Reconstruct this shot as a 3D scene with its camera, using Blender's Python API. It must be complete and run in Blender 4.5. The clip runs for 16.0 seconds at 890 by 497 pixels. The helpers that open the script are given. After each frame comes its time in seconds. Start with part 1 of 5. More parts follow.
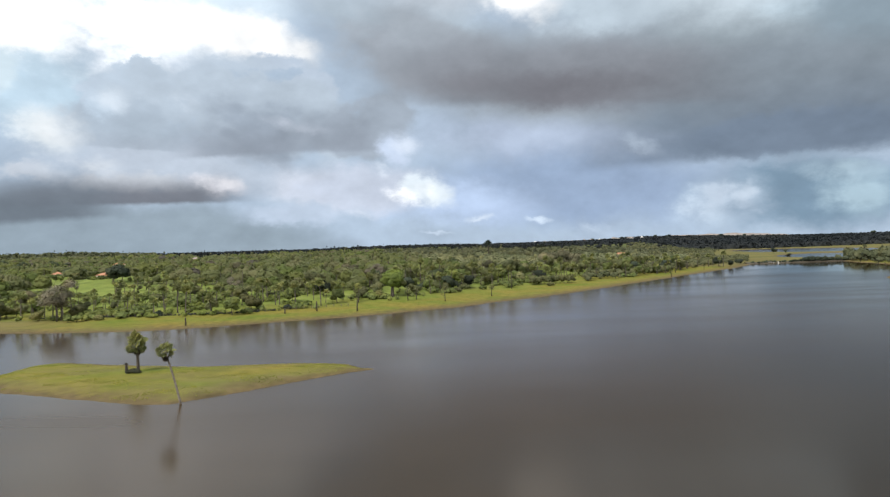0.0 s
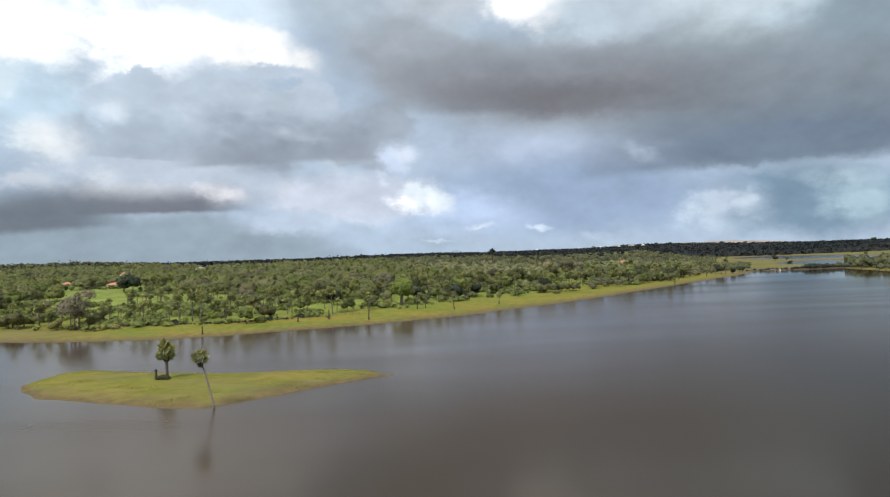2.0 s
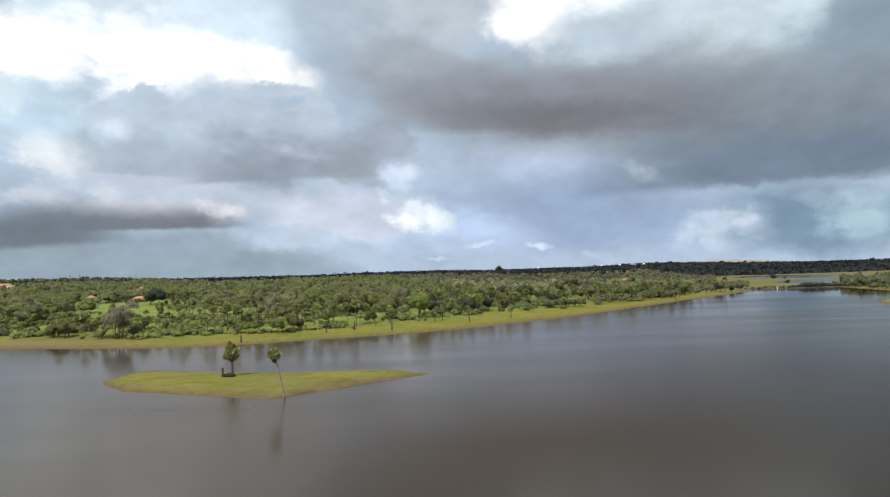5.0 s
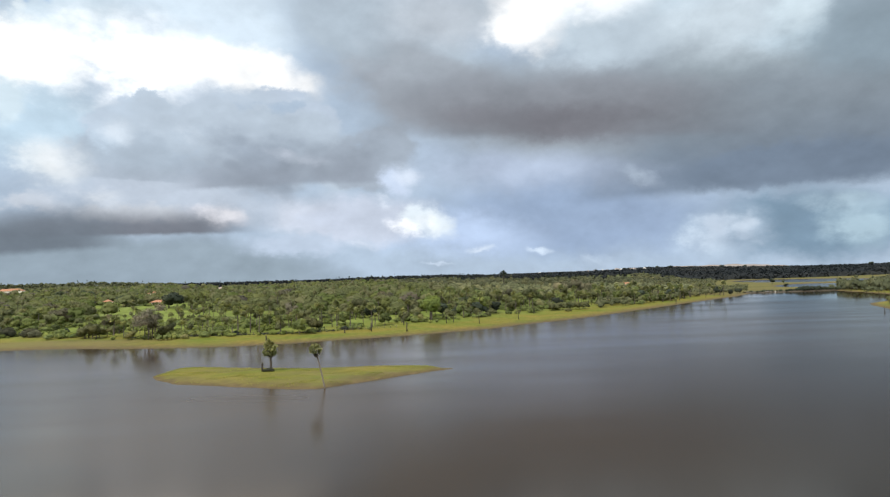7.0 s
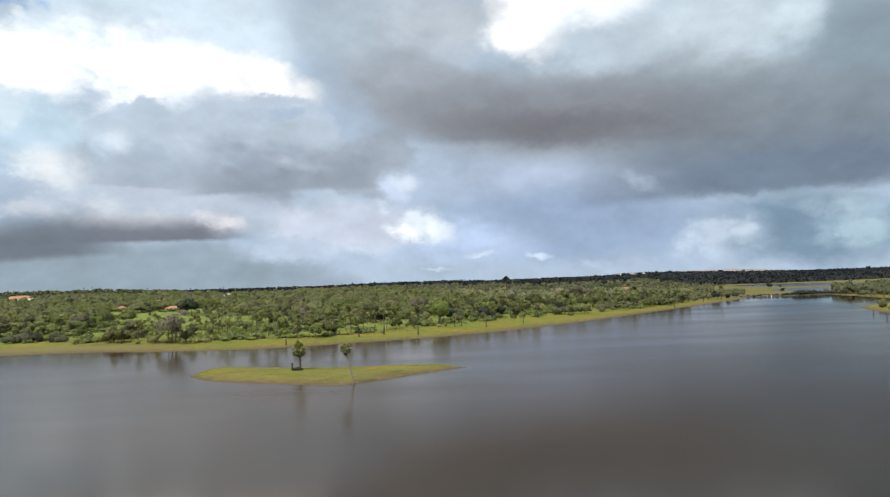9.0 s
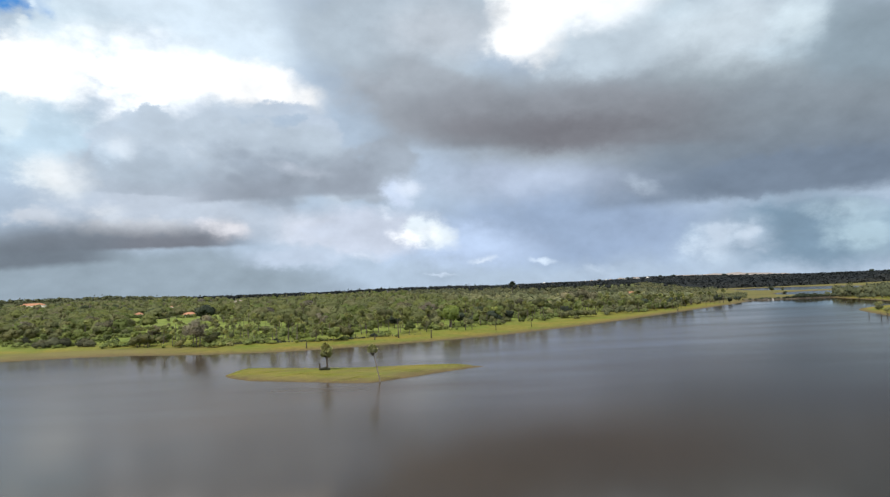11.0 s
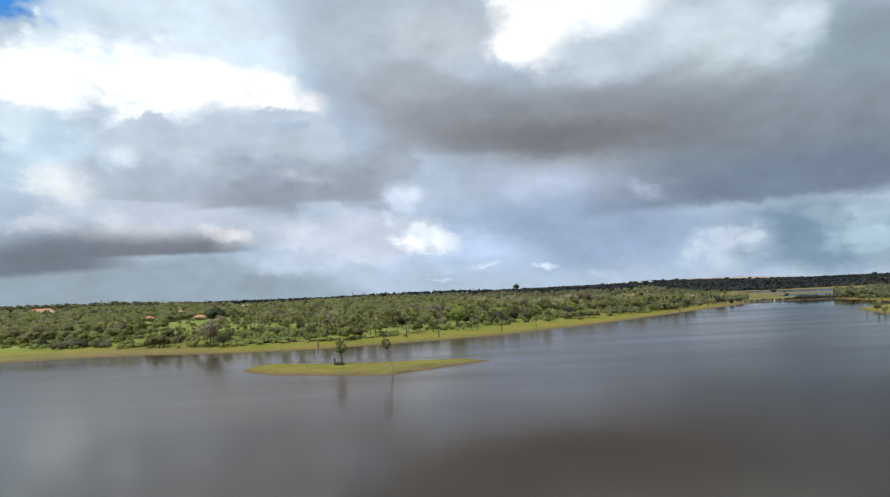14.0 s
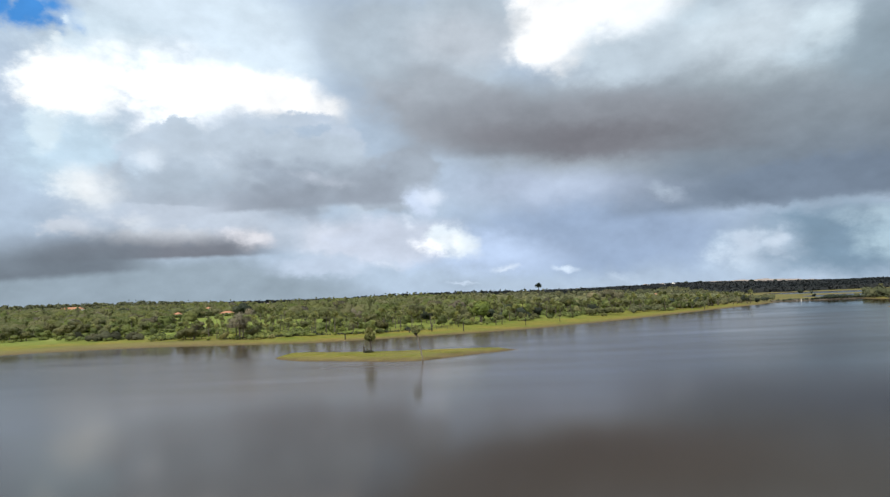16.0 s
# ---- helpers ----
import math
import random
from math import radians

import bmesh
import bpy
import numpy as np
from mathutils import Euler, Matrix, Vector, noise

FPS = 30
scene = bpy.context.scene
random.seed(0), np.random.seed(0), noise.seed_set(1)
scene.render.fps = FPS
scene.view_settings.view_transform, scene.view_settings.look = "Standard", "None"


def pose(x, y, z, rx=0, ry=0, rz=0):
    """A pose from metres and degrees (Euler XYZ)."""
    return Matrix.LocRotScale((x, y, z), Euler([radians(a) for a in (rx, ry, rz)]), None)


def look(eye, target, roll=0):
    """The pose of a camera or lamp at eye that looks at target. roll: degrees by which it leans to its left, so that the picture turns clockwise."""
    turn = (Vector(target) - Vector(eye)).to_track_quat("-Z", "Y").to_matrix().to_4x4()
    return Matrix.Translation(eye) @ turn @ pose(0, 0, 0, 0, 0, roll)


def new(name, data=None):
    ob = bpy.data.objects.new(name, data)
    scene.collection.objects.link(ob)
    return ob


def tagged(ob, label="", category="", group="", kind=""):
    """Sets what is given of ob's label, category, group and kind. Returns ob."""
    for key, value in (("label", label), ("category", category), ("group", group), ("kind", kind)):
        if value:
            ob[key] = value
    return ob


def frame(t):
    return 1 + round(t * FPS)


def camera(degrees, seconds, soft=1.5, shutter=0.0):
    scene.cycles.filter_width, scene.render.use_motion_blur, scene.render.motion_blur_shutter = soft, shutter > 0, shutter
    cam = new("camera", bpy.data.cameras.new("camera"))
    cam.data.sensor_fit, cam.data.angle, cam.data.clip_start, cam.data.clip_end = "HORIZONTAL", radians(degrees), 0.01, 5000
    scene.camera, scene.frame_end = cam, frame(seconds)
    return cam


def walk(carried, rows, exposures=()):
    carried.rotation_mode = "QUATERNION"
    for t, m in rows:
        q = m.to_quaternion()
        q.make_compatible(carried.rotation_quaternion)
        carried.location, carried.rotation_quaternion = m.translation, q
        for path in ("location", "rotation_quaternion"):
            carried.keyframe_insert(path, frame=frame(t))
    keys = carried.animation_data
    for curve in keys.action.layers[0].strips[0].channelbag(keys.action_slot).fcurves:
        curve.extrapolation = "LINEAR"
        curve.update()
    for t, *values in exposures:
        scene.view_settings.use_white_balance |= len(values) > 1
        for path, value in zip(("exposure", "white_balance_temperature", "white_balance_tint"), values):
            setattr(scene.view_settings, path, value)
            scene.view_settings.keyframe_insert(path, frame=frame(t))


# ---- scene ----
# ---------------------------------------------------------------- camera
PATH = [
    (0.0, 0.01, 0.00, 26.27, -0.23, 1.99, -0.05),
    (0.5, -1.21, -0.92, 26.34, -0.02, 2.02, -0.08),
    (1.0, -2.00, -1.94, 26.48, 0.14, 2.07, -0.19),
    (1.5, -2.37, -3.02, 26.78, 0.22, 2.16, -0.09),
    (2.0, -3.84, -5.39, 26.75, 0.55, 2.21, -0.01),
    (2.5, -5.51, -8.39, 26.62, 0.90, 2.16, 0.01),
    (3.0, -6.28, -11.35, 26.57, 1.18, 2.14, -0.06),
    (3.5, -7.50, -14.87, 26.34, 1.53, 2.08, -0.16),
    (4.0, -8.91, -18.55, 26.21, 1.83, 1.94, -0.11),
    (6.5, -16.20, -37.43, 26.03, 2.54, 1.89, 0.09),
    (7.0, -17.44, -41.36, 26.00, 2.66, 1.94, 0.05),
    (7.5, -18.74, -45.28, 26.12, 2.87, 1.97, 0.02),
    (8.0, -19.98, -49.12, 26.09, 2.99, 2.05, 0.08),
    (8.5, -21.23, -52.78, 26.14, 3.12, 2.11, 0.09),
    (9.0, -22.36, -56.39, 26.10, 3.20, 2.16, -0.01),
    (11.5, -27.28, -73.63, 26.24, 3.77, 2.52, 0.35),
    (12.0, -27.65, -76.11, 26.15, 3.79, 2.55, 0.20),
    (12.5, -28.08, -77.66, 26.27, 3.94, 2.62, 0.33),
    (13.0, -28.61, -78.55, 26.07, 4.06, 2.70, 0.34),
    (13.5, -28.92, -79.02, 25.06, 4.27, 2.76, 0.44),
    (14.0, -29.04, -79.24, 23.58, 4.24, 2.72, 0.57),
    (14.5, -29.02, -79.46, 22.11, 4.35, 2.64, 0.49),
    (15.0, -29.60, -80.08, 20.84, 4.46, 2.56, 0.65),
    (15.5, -30.61, -81.13, 19.84, 4.50, 2.64, 1.56),
    (16.0, -31.82, -82.38, 19.05, 4.59, 2.51, 2.42),
]
cam = camera(72.0, 16.0, soft=1.3)
walk(cam, [(t, pose(x, y, z, 90 + pitch, roll, yaw)) for t, x, y, z, pitch, roll, yaw in PATH])

# ---------------------------------------------------------------- sky and sun
SUN_ELEVATION, SUN_AZIMUTH = 52.0, -152.0
# cloud banks: azimuth, elevation, half width, half height, lean, colour, edge from, edge to, raggedness
FRONT = [
    (-0.0, 10.0, 1.282, 0.641, 3, (0.454, 0.565, 0.704), 0, 0.3, 0.085),
]
HAZE = [
    (9.7, 9.9, 0.279, 0.086, 3, (0.465, 0.552, 0.704), 0, 0.7, 0.26),
    (12.4, 4.8, 0.344, 0.086, 3, (0.328, 0.43, 0.603), 0, 0.7, 0.26),
    (-28.0, 1.9, 0.384, 0.060, 3, (0.315, 0.395, 0.47), 0, 0.45, 0.17),
    (2.0, 3.8, 0.176, 0.054, 3, (0.52, 0.651, 0.88), 0, 0.8, 0.34),
    (-33.8, 13.4, 0.106, 0.090, 3, (0.556, 0.714, 0.846), 0, 0.7, 0.34),
    (-23.6, 24.8, 0.252, 0.070, 3, (0.656, 0.774, 0.88), 0, 0.7, 0.34),
    (-31.8, 21.5, 0.133, 0.067, 3, (0.669, 0.804, 0.914), 0, 0.7, 0.42),
    (19.8, 22.6, 0.194, 0.079, 3, (0.592, 0.736, 0.846), 0, 0.8, 0.34),
]
WHITE = [
    (-19.2, 21.3, 0.141, 0.068, 3, (0.683, 0.804, 0.914), 0, 0.6, 0.51),
    (-27.0, 18.2, 0.230, 0.091, 3, (1.40, 1.43, 1.45), 0.04, 1.0, 0.68),
    (-34.1, 18.4, 0.082, 0.058, 3, (1.061, 1.097, 1.097), 0.08, 0.5, 0.59),
    (-17.8, 18.5, 0.144, 0.045, 9, (1.017, 1.035, 1.052), 0.02, 0.6, 0.68),
    (-32.8, 9.8, 0.057, 0.042, 3, (0.767, 0.852, 0.914), 0, 0.8, 0.88),
    (-35.7, 14.8, 0.033, 0.044, 3, (0.669, 0.804, 0.897), 0.1, 0.7, 0.59),
    (8.2, 22.7, 0.089, 0.064, 11, (1.079, 1.097, 1.106), 0.02, 0.6, 0.68),
    (9.3, 25.4, 0.112, 0.050, 3, (1.017, 1.035, 1.052), 0.02, 0.65, 0.59),
]
GREY_MASS = [
    (-27.0, 13.6, 0.072, 0.045, 3, (0.582, 0.691, 0.816), 0.06, 0.3, 1.8),
    (-23.9, 14.3, 0.070, 0.040, 3, (0.569, 0.678, 0.800), 0.06, 0.3, 1.8),
    (-18.9, 14.2, 0.108, 0.048, 3, (0.544, 0.640, 0.765), 0.06, 0.3, 1.4),
    (-12.9, 15.4, 0.097, 0.043, 3, (0.531, 0.624, 0.748), 0.06, 0.3, 1.4),
    (-16.5, 12.3, 0.258, 0.106, 7, (0.507, 0.597, 0.699), 0.14, 0.45, 0.64),
    (-27.0, 10.6, 0.121, 0.057, 3, (0.441, 0.526, 0.624), 0.1, 0.5, 0.68),
    (-16.5, 10.8, 0.155, 0.071, 3, (0.355, 0.421, 0.508), 0.1, 0.7, 0.77),
    (-6.7, 11.5, 0.100, 0.080, 3, (0.389, 0.455, 0.541), 0.14, 0.45, 0.68),
    (-16.6, 8.2, 0.091, 0.039, 3, (0.323, 0.383, 0.465), 0.1, 0.6, 0.68),
    (-22.4, 12.8, 0.034, 0.025, 3, (0.498, 0.591, 0.698), 0, 0.9, 0.8),
    (-28.7, 12.5, 0.032, 0.031, 3, (0.545, 0.660, 0.785), 0, 0.9, 0.8),
]
UPPER = [
    (31.0, 31.0, 0.420, 0.170, 3, (0.250, 0.300, 0.355), 0, 0.5, 0.4),
    (19.2, 14.6, 0.504, 0.101, 6, (0.36, 0.42, 0.485), 0, 0.4, 0.17),
    (-4.3, 21.8, 0.213, 0.116, 27, (0.428, 0.509, 0.59), 0.06, 0.55, 0.55),
    (1.9, 25.0, 0.095, 0.057, 3, (0.443, 0.527, 0.61), 0.1, 0.5, 0.68),
    (16.8, 20.4, 0.168, 0.062, 3, (0.532, 0.63, 0.719), 0, 0.7, 0.51),
    (29.8, 14.8, 0.266, 0.162, 3, (0.325, 0.388, 0.44), 0, 0.6, 0.38),
    (31.3, 19.0, 0.095, 0.056, 3, (0.475, 0.597, 0.689), 0, 0.8, 0.51),
    (35.8, 16.6, 0.102, 0.118, 3, (0.269, 0.344, 0.407), 0, 0.8, 0.42),
    (-3.7, 17.2, 0.165, 0.056, 17, (0.375, 0.42, 0.48), 0.05, 0.6, 0.51),
    (35.3, 10.8, 0.049, 0.027, 3, (0.337, 0.414, 0.481), 0, 0.9, 0.68),
]
BELLY = [
    (0.4, 18.2, 0.165, 0.053, 27, (0.385, 0.435, 0.495), 0.05, 0.7, 0.42),
    (11.9, 14.9, 0.391, 0.075, 6, (0.300, 0.332, 0.380), 0.06, 0.55, 0.47),
    (27.5, 9.8, 0.197, 0.048, 5, (0.262, 0.334, 0.424), 0.05, 0.6, 0.42),
    (11.7, 13.7, 0.249, 0.041, 5, (0.205, 0.215, 0.248), 0.05, 0.8, 0.51),
    (23.9, 13.1, 0.233, 0.052, 5, (0.262, 0.29, 0.335), 0.05, 0.8, 0.51),
    (29.8, 11.8, 0.257, 0.087, 5, (0.25, 0.298, 0.348), 0.03, 0.55, 0.42),
    (29.5, 8.0, 0.223, 0.044, 1, (0.232, 0.298, 0.391), 0.1, 0.5, 0.38),
]
GAPS = [
    (-6.9, 5.5, 0.148, 0.050, 3, (0.600, 0.67, 0.800), 0, 0.6, 0.51),
    (-1.4, 4.9, 0.064, 0.034, 17, (0.811, 0.909, 0.991), 0.05, 0.6, 0.8),
    (-4.1, 9.1, 0.034, 0.040, -9, (0.592, 0.693, 0.863), 0, 0.9, 0.8),
    (-13.0, 3.4, 0.112, 0.021, 3, (0.52, 0.617, 0.757), 0, 0.7, 0.51),
    (18.1, 8.1, 0.051, 0.014, 21, (0.465, 0.558, 0.704), 0, 0.9, 0.68),
    (31.2, 3.3, 0.191, 0.064, 3, (0.211, 0.312, 0.418), 0, 0.6, 0.42),
    (33.5, 4.9, 0.073, 0.018, 3, (0.423, 0.558, 0.667), 0, 0.9, 0.8),
]
CUMULUS = [
    (24.5, 3.1, 0.086, 0.046, -7, (0.509, 0.63, 0.773), 0, 0.8, 0.96),
    (25.3, 3.8, 0.043, 0.023, 3, (0.656, 0.766, 0.897), 0, 0.9, 1),
    (23.2, 2.8, 0.044, 0.026, 3, (0.592, 0.707, 0.846), 0, 0.9, 1),
    (34.4, 3.1, 0.061, 0.045, 3, (0.433, 0.584, 0.689), 0, 0.9, 0.8),
]
LOW_BAR = [
    (-24.8, 7.5, 0.210, 0.055, 3, (0.544, 0.623, 0.734), 0, 0.6, 0.51),
    (-27.1, 6.3, 0.121, 0.021, 3, (0.669, 0.721, 0.797), 0.1, 0.6, 0.51),
    (-20.3, 5.9, 0.061, 0.027, 3, (0.738, 0.781, 0.88), 0.1, 0.7, 0.88),
    (-33.8, 6.9, 0.054, 0.023, 3, (0.617, 0.685, 0.781), 0.1, 0.6, 0.68),
]
BLUE = [
    (-37.0, 23.7, 0.095, 0.055, 3, (0.072, 0.29, 0.719), 0.15, 0.6, 0.77),
    (-34.4, 23.1, 0.018, 0.014, 3, (0.71, 0.852, 0.986), 0.2, 0.6, 0.77),
    (-35.6, 21.4, 0.024, 0.018, 3, (0.811, 0.918, 0.991), 0.2, 0.6, 0.77),
]
# clouds that stay where they are put: small bright heads and soft veils
VEILS = [
    (25.8, 20.6, 0.150, 0.085, 3, (0.62, 0.72, 0.80), 0, 0.9, 0.3),
    (15.9, 24.6, 0.110, 0.060, 3, (0.92, 0.97, 1.02), 0, 0.8, 0.5),
    (31.2, 20.0, 0.050, 0.045, 3, (0.66, 0.78, 0.86), 0, 0.9, 0.5),
    (0.6, 23.3, 0.140, 0.065, 3, (0.50, 0.56, 0.63), 0, 0.9, 0.4),
    (-11.0, 5.8, 0.150, 0.050, 3, (0.64, 0.69, 0.79), 0, 0.9, 0.5),
]
HEADS = [
    (8.4, 22.3, 0.080, 0.060, 20, (1.08, 1.09, 1.10), 0.05, 1.0, 0.6),
    (12.6, 24.4, 0.100, 0.052, 3, (1.02, 1.05, 1.08), 0.0, 1.1, 0.5),
    (-32.6, 10.2, 0.062, 0.052, 3, (0.86, 0.91, 0.95), 0.1, 1.3, 0.7),
    (-30.1, 7.3, 0.070, 0.024, 3, (0.74, 0.80, 0.87), 0.1, 1.1, 0.8),
    (-28.1, 12.9, 0.036, 0.030, 3, (0.68, 0.77, 0.87), 0.1, 1.3, 0.8),
    (-22.5, 13.1, 0.034, 0.020, 35, (0.66, 0.74, 0.84), 0.1, 1.3, 0.8),
    (-20.0, 6.4, 0.054, 0.025, 3, (0.80, 0.81, 0.87), 0.1, 0.9, 0.7),
    (-3.7, 4.9, 0.056, 0.030, 18, (1.30, 1.33, 1.37), 0.25, 1.3, 1.0),
    (-1.2, 5.0, 0.036, 0.022, 40, (0.98, 1.04, 1.10), 0.2, 1.2, 1.0),
    (-3.3, 9.6, 0.036, 0.026, 20, (0.70, 0.79, 0.93), 0.1, 1.3, 0.9),
    (-5.4, 6.9, 0.036, 0.018, 35, (0.76, 0.84, 0.96), 0.15, 1.3, 1.0),
]
WISPS = [
    (3.3, 2.5, 0.030, 0.006, -8, (0.72, 0.83, 0.98), 0, 1.0, 0.5),
    (8.8, 2.1, 0.028, 0.008, 6, (0.66, 0.78, 0.93), 0, 1.0, 0.6),
    (-0.8, 1.2, 0.036, 0.005, 3, (0.66, 0.78, 0.94), 0, 1.0, 0.5),
    (13.8, 1.0, 0.040, 0.016, 8, (0.60, 0.72, 0.88), 0, 1.2, 0.8),
    (24.4, 3.7, 0.050, 0.034, 12, (0.54, 0.64, 0.77), 0, 1.1, 0.9),
    (17.8, 8.5, 0.045, 0.014, 25, (0.44, 0.53, 0.65), 0, 1.2, 0.7),
    (26.3, 2.3, 0.056, 0.018, 3, (0.50, 0.60, 0.73), 0, 1.1, 0.8),
    (-7.8, 3.2, 0.040, 0.012, 10, (0.66, 0.74, 0.87), 0.05, 1.0, 0.7),
    (-13.5, 11.3, 0.075, 0.014, 10, (0.54, 0.60, 0.70), 0, 1.2, 0.7),
]
# flat-bottomed cloud shelves: azimuth, elevation of the base, half width, depth, lean, colour, cover
SHELVES = [
    (27.4, 6.5, 0.32, 0.130, 0, (0.150, 0.196, 0.265), 0.62),
    (11.5, 12.4, 0.32, 0.110, 4, (0.190, 0.190, 0.215), 0.50),
    (-17.3, 8.6, 0.13, 0.060, -4, (0.300, 0.345, 0.415), 0.72),
    (-9.4, 8.9, 0.075, 0.070, 0, (0.300, 0.345, 0.415), 0.8),
    (-26.5, 8.9, 0.085, 0.030, 2, (0.400, 0.470, 0.560), 0.6),
    (-27.4, 4.3, 0.200, 0.050, -1.5, (0.180, 0.194, 0.230), 0.92),
    (-35.5, 2.8, 0.170, 0.080, -4, (0.170, 0.205, 0.248), 0.92),
]
# end of cloud banks


def build_sky():
    world = bpy.data.worlds.new("cloudy_sky")
    scene.world = world
    world.use_nodes = True
    tree = world.node_tree
    tree.nodes.clear()
    add, link = tree.nodes.new, tree.links.new

    def value(kind, *args, op=None, clamp=False):
        n = add(kind)
        if op:
            n.operation = op
        if clamp:
            n.use_clamp = True
        for i, a in enumerate(args):
            if isinstance(a, bpy.types.NodeSocket):
                link(a, n.inputs[i])
            elif a is not None:
                n.inputs[i].default_value = a
        return n.outputs[0]

    def fbm(vec, scale, detail, rough=0.55):
        n = add("ShaderNodeTexNoise")
        n.inputs["Scale"].default_value, n.inputs["Detail"].default_value = scale, detail
        n.inputs["Roughness"].default_value = rough
        link(vec, n.inputs["Vector"])
        return n

    def blend(fac, a, b):
        n = add("ShaderNodeMix")
        n.data_type = "RGBA"
        link(fac, n.inputs[0]) if isinstance(fac, bpy.types.NodeSocket) else setattr(n.inputs[0], "default_value", fac)
        for s, c in ((n.inputs[6], a), (n.inputs[7], b)):
            link(c, s) if isinstance(c, bpy.types.NodeSocket) else setattr(s, "default_value", (*c, 1))
        return n.outputs[2]

    way = add("ShaderNodeTexCoord").outputs["Generated"]
    air = add("ShaderNodeTexSky")
    air.sky_type, air.sun_disc = "NISHITA", False
    air.sun_elevation, air.sun_rotation = radians(SUN_ELEVATION), radians(SUN_AZIMUTH)
    blue = value("ShaderNodeVectorMath", air.outputs[0], (0.10, 0.10, 0.10), op="MULTIPLY")
    # clouds flatten out towards the horizon
    flat = value("ShaderNodeVectorMath", way, (1.0, 1.0, 1.5), op="MULTIPLY")
    big, mid, fine = fbm(flat, 2.6, 5), fbm(flat, 7.0, 7, 0.6), fbm(flat, 22.0, 5, 0.6)
    sway = value("ShaderNodeVectorMath", mid.outputs["Color"], (0.5, 0.5, 0.5), op="SUBTRACT")
    sway = value("ShaderNodeVectorMath", sway, (0.085, 0.085, 0.055), op="MULTIPLY")
    broad = value("ShaderNodeVectorMath", way, sway, op="ADD")
    tiny = value("ShaderNodeVectorMath", fine.outputs["Color"], (0.5, 0.5, 0.5), op="SUBTRACT")
    tiny = value("ShaderNodeVectorMath", tiny, (0.034, 0.034, 0.026), op="MULTIPLY")
    bent = value("ShaderNodeVectorMath", broad, tiny, op="ADD")
    crisp = fbm(flat, 60.0, 4, 0.6)
    wisp = value("ShaderNodeVectorMath", crisp.outputs["Color"], (0.5, 0.5, 0.5), op="SUBTRACT")
    wisp = value("ShaderNodeVectorMath", wisp, (0.016, 0.016, 0.012), op="MULTIPLY")
    bent = value("ShaderNodeVectorMath", bent, wisp, op="ADD")
    ragged = value("ShaderNodeMath", mid.outputs["Fac"], 0.5, op="SUBTRACT")
    ragged2 = value("ShaderNodeMath", fine.outputs["Fac"], 0.5, op="SUBTRACT")
    ragged = value("ShaderNodeMath", ragged2, 0.22, ragged, op="MULTIPLY_ADD")
    # rounded puffs for the ragged clouds
    cell = add("ShaderNodeTexVoronoi")
    cell.feature = "SMOOTH_F1"
    cell.inputs["Scale"].default_value, cell.inputs["Smoothness"].default_value = 15.0, 0.2
    link(value("ShaderNodeVectorMath", flat, tiny, op="ADD"), cell.inputs["Vector"])
    curl = add("ShaderNodeTexVoronoi")
    curl.feature = "SMOOTH_F1"
    curl.inputs["Scale"].default_value, curl.inputs["Smoothness"].default_value = 37.0, 0.2
    link(value("ShaderNodeVectorMath", flat, wisp, op="ADD"), curl.inputs["Vector"])
    puff = value("ShaderNodeMath", 0.50, cell.outputs["Distance"], op="SUBTRACT")
    puffy = value("ShaderNodeMath", puff, 0.42, ragged, op="MULTIPLY_ADD")
    puff = value("ShaderNodeMath", 0.50, curl.outputs["Distance"], op="SUBTRACT")
    puffy = value("ShaderNodeMath", puff, 0.2, puffy, op="MULTIPLY_ADD")
    # an overcast with brighter and greyer stretches all round
    cover = value("ShaderNodeMapRange", big.outputs["Fac"], 0.25, 0.75)
    colour = blend(cover, (0.57, 0.62, 0.67), (1.22, 1.25, 1.29))
    gap = value("ShaderNodeMapRange", big.outputs["Fac"], 0.72, 0.80)
    colour = blend(gap, colour, blue)
    calm = value("ShaderNodeVectorMath", way, value("ShaderNodeVectorMath", wisp, (0.5, 0.5, 0.5), op="MULTIPLY"), op="ADD")
    steady = value("ShaderNodeVectorMath", value("ShaderNodeVectorMath", way, tiny, op="ADD"), wisp, op="ADD")

    def local(vec, az, up, wide, high, lean):
        """Directions as seen from a cloud: across, and upwards in its third number."""
        a, e = radians(az), radians(up)
        m = add("ShaderNodeMapping")
        m.vector_type = "TEXTURE"
        link(vec, m.inputs["Vector"])
        m.inputs["Location"].default_value = (math.sin(a) * math.cos(e), math.cos(a) * math.cos(e), math.sin(e))
        m.inputs["Rotation"].default_value = (e, radians(lean), -a)
        m.inputs["Scale"].default_value = (wide, 0.5, high)
        return m.outputs[0]

    def eased(v, lo, hi, out_lo=0.0, out_hi=1.0):
        n = add("ShaderNodeMapRange")
        n.interpolation_type = "SMOOTHSTEP"
        for k, q in zip(("From Min", "From Max", "To Min", "To Max"), (lo, hi, out_lo, out_hi)):
            n.inputs[k].default_value = q
        link(v, n.inputs["Value"])
        return n.outputs[0]

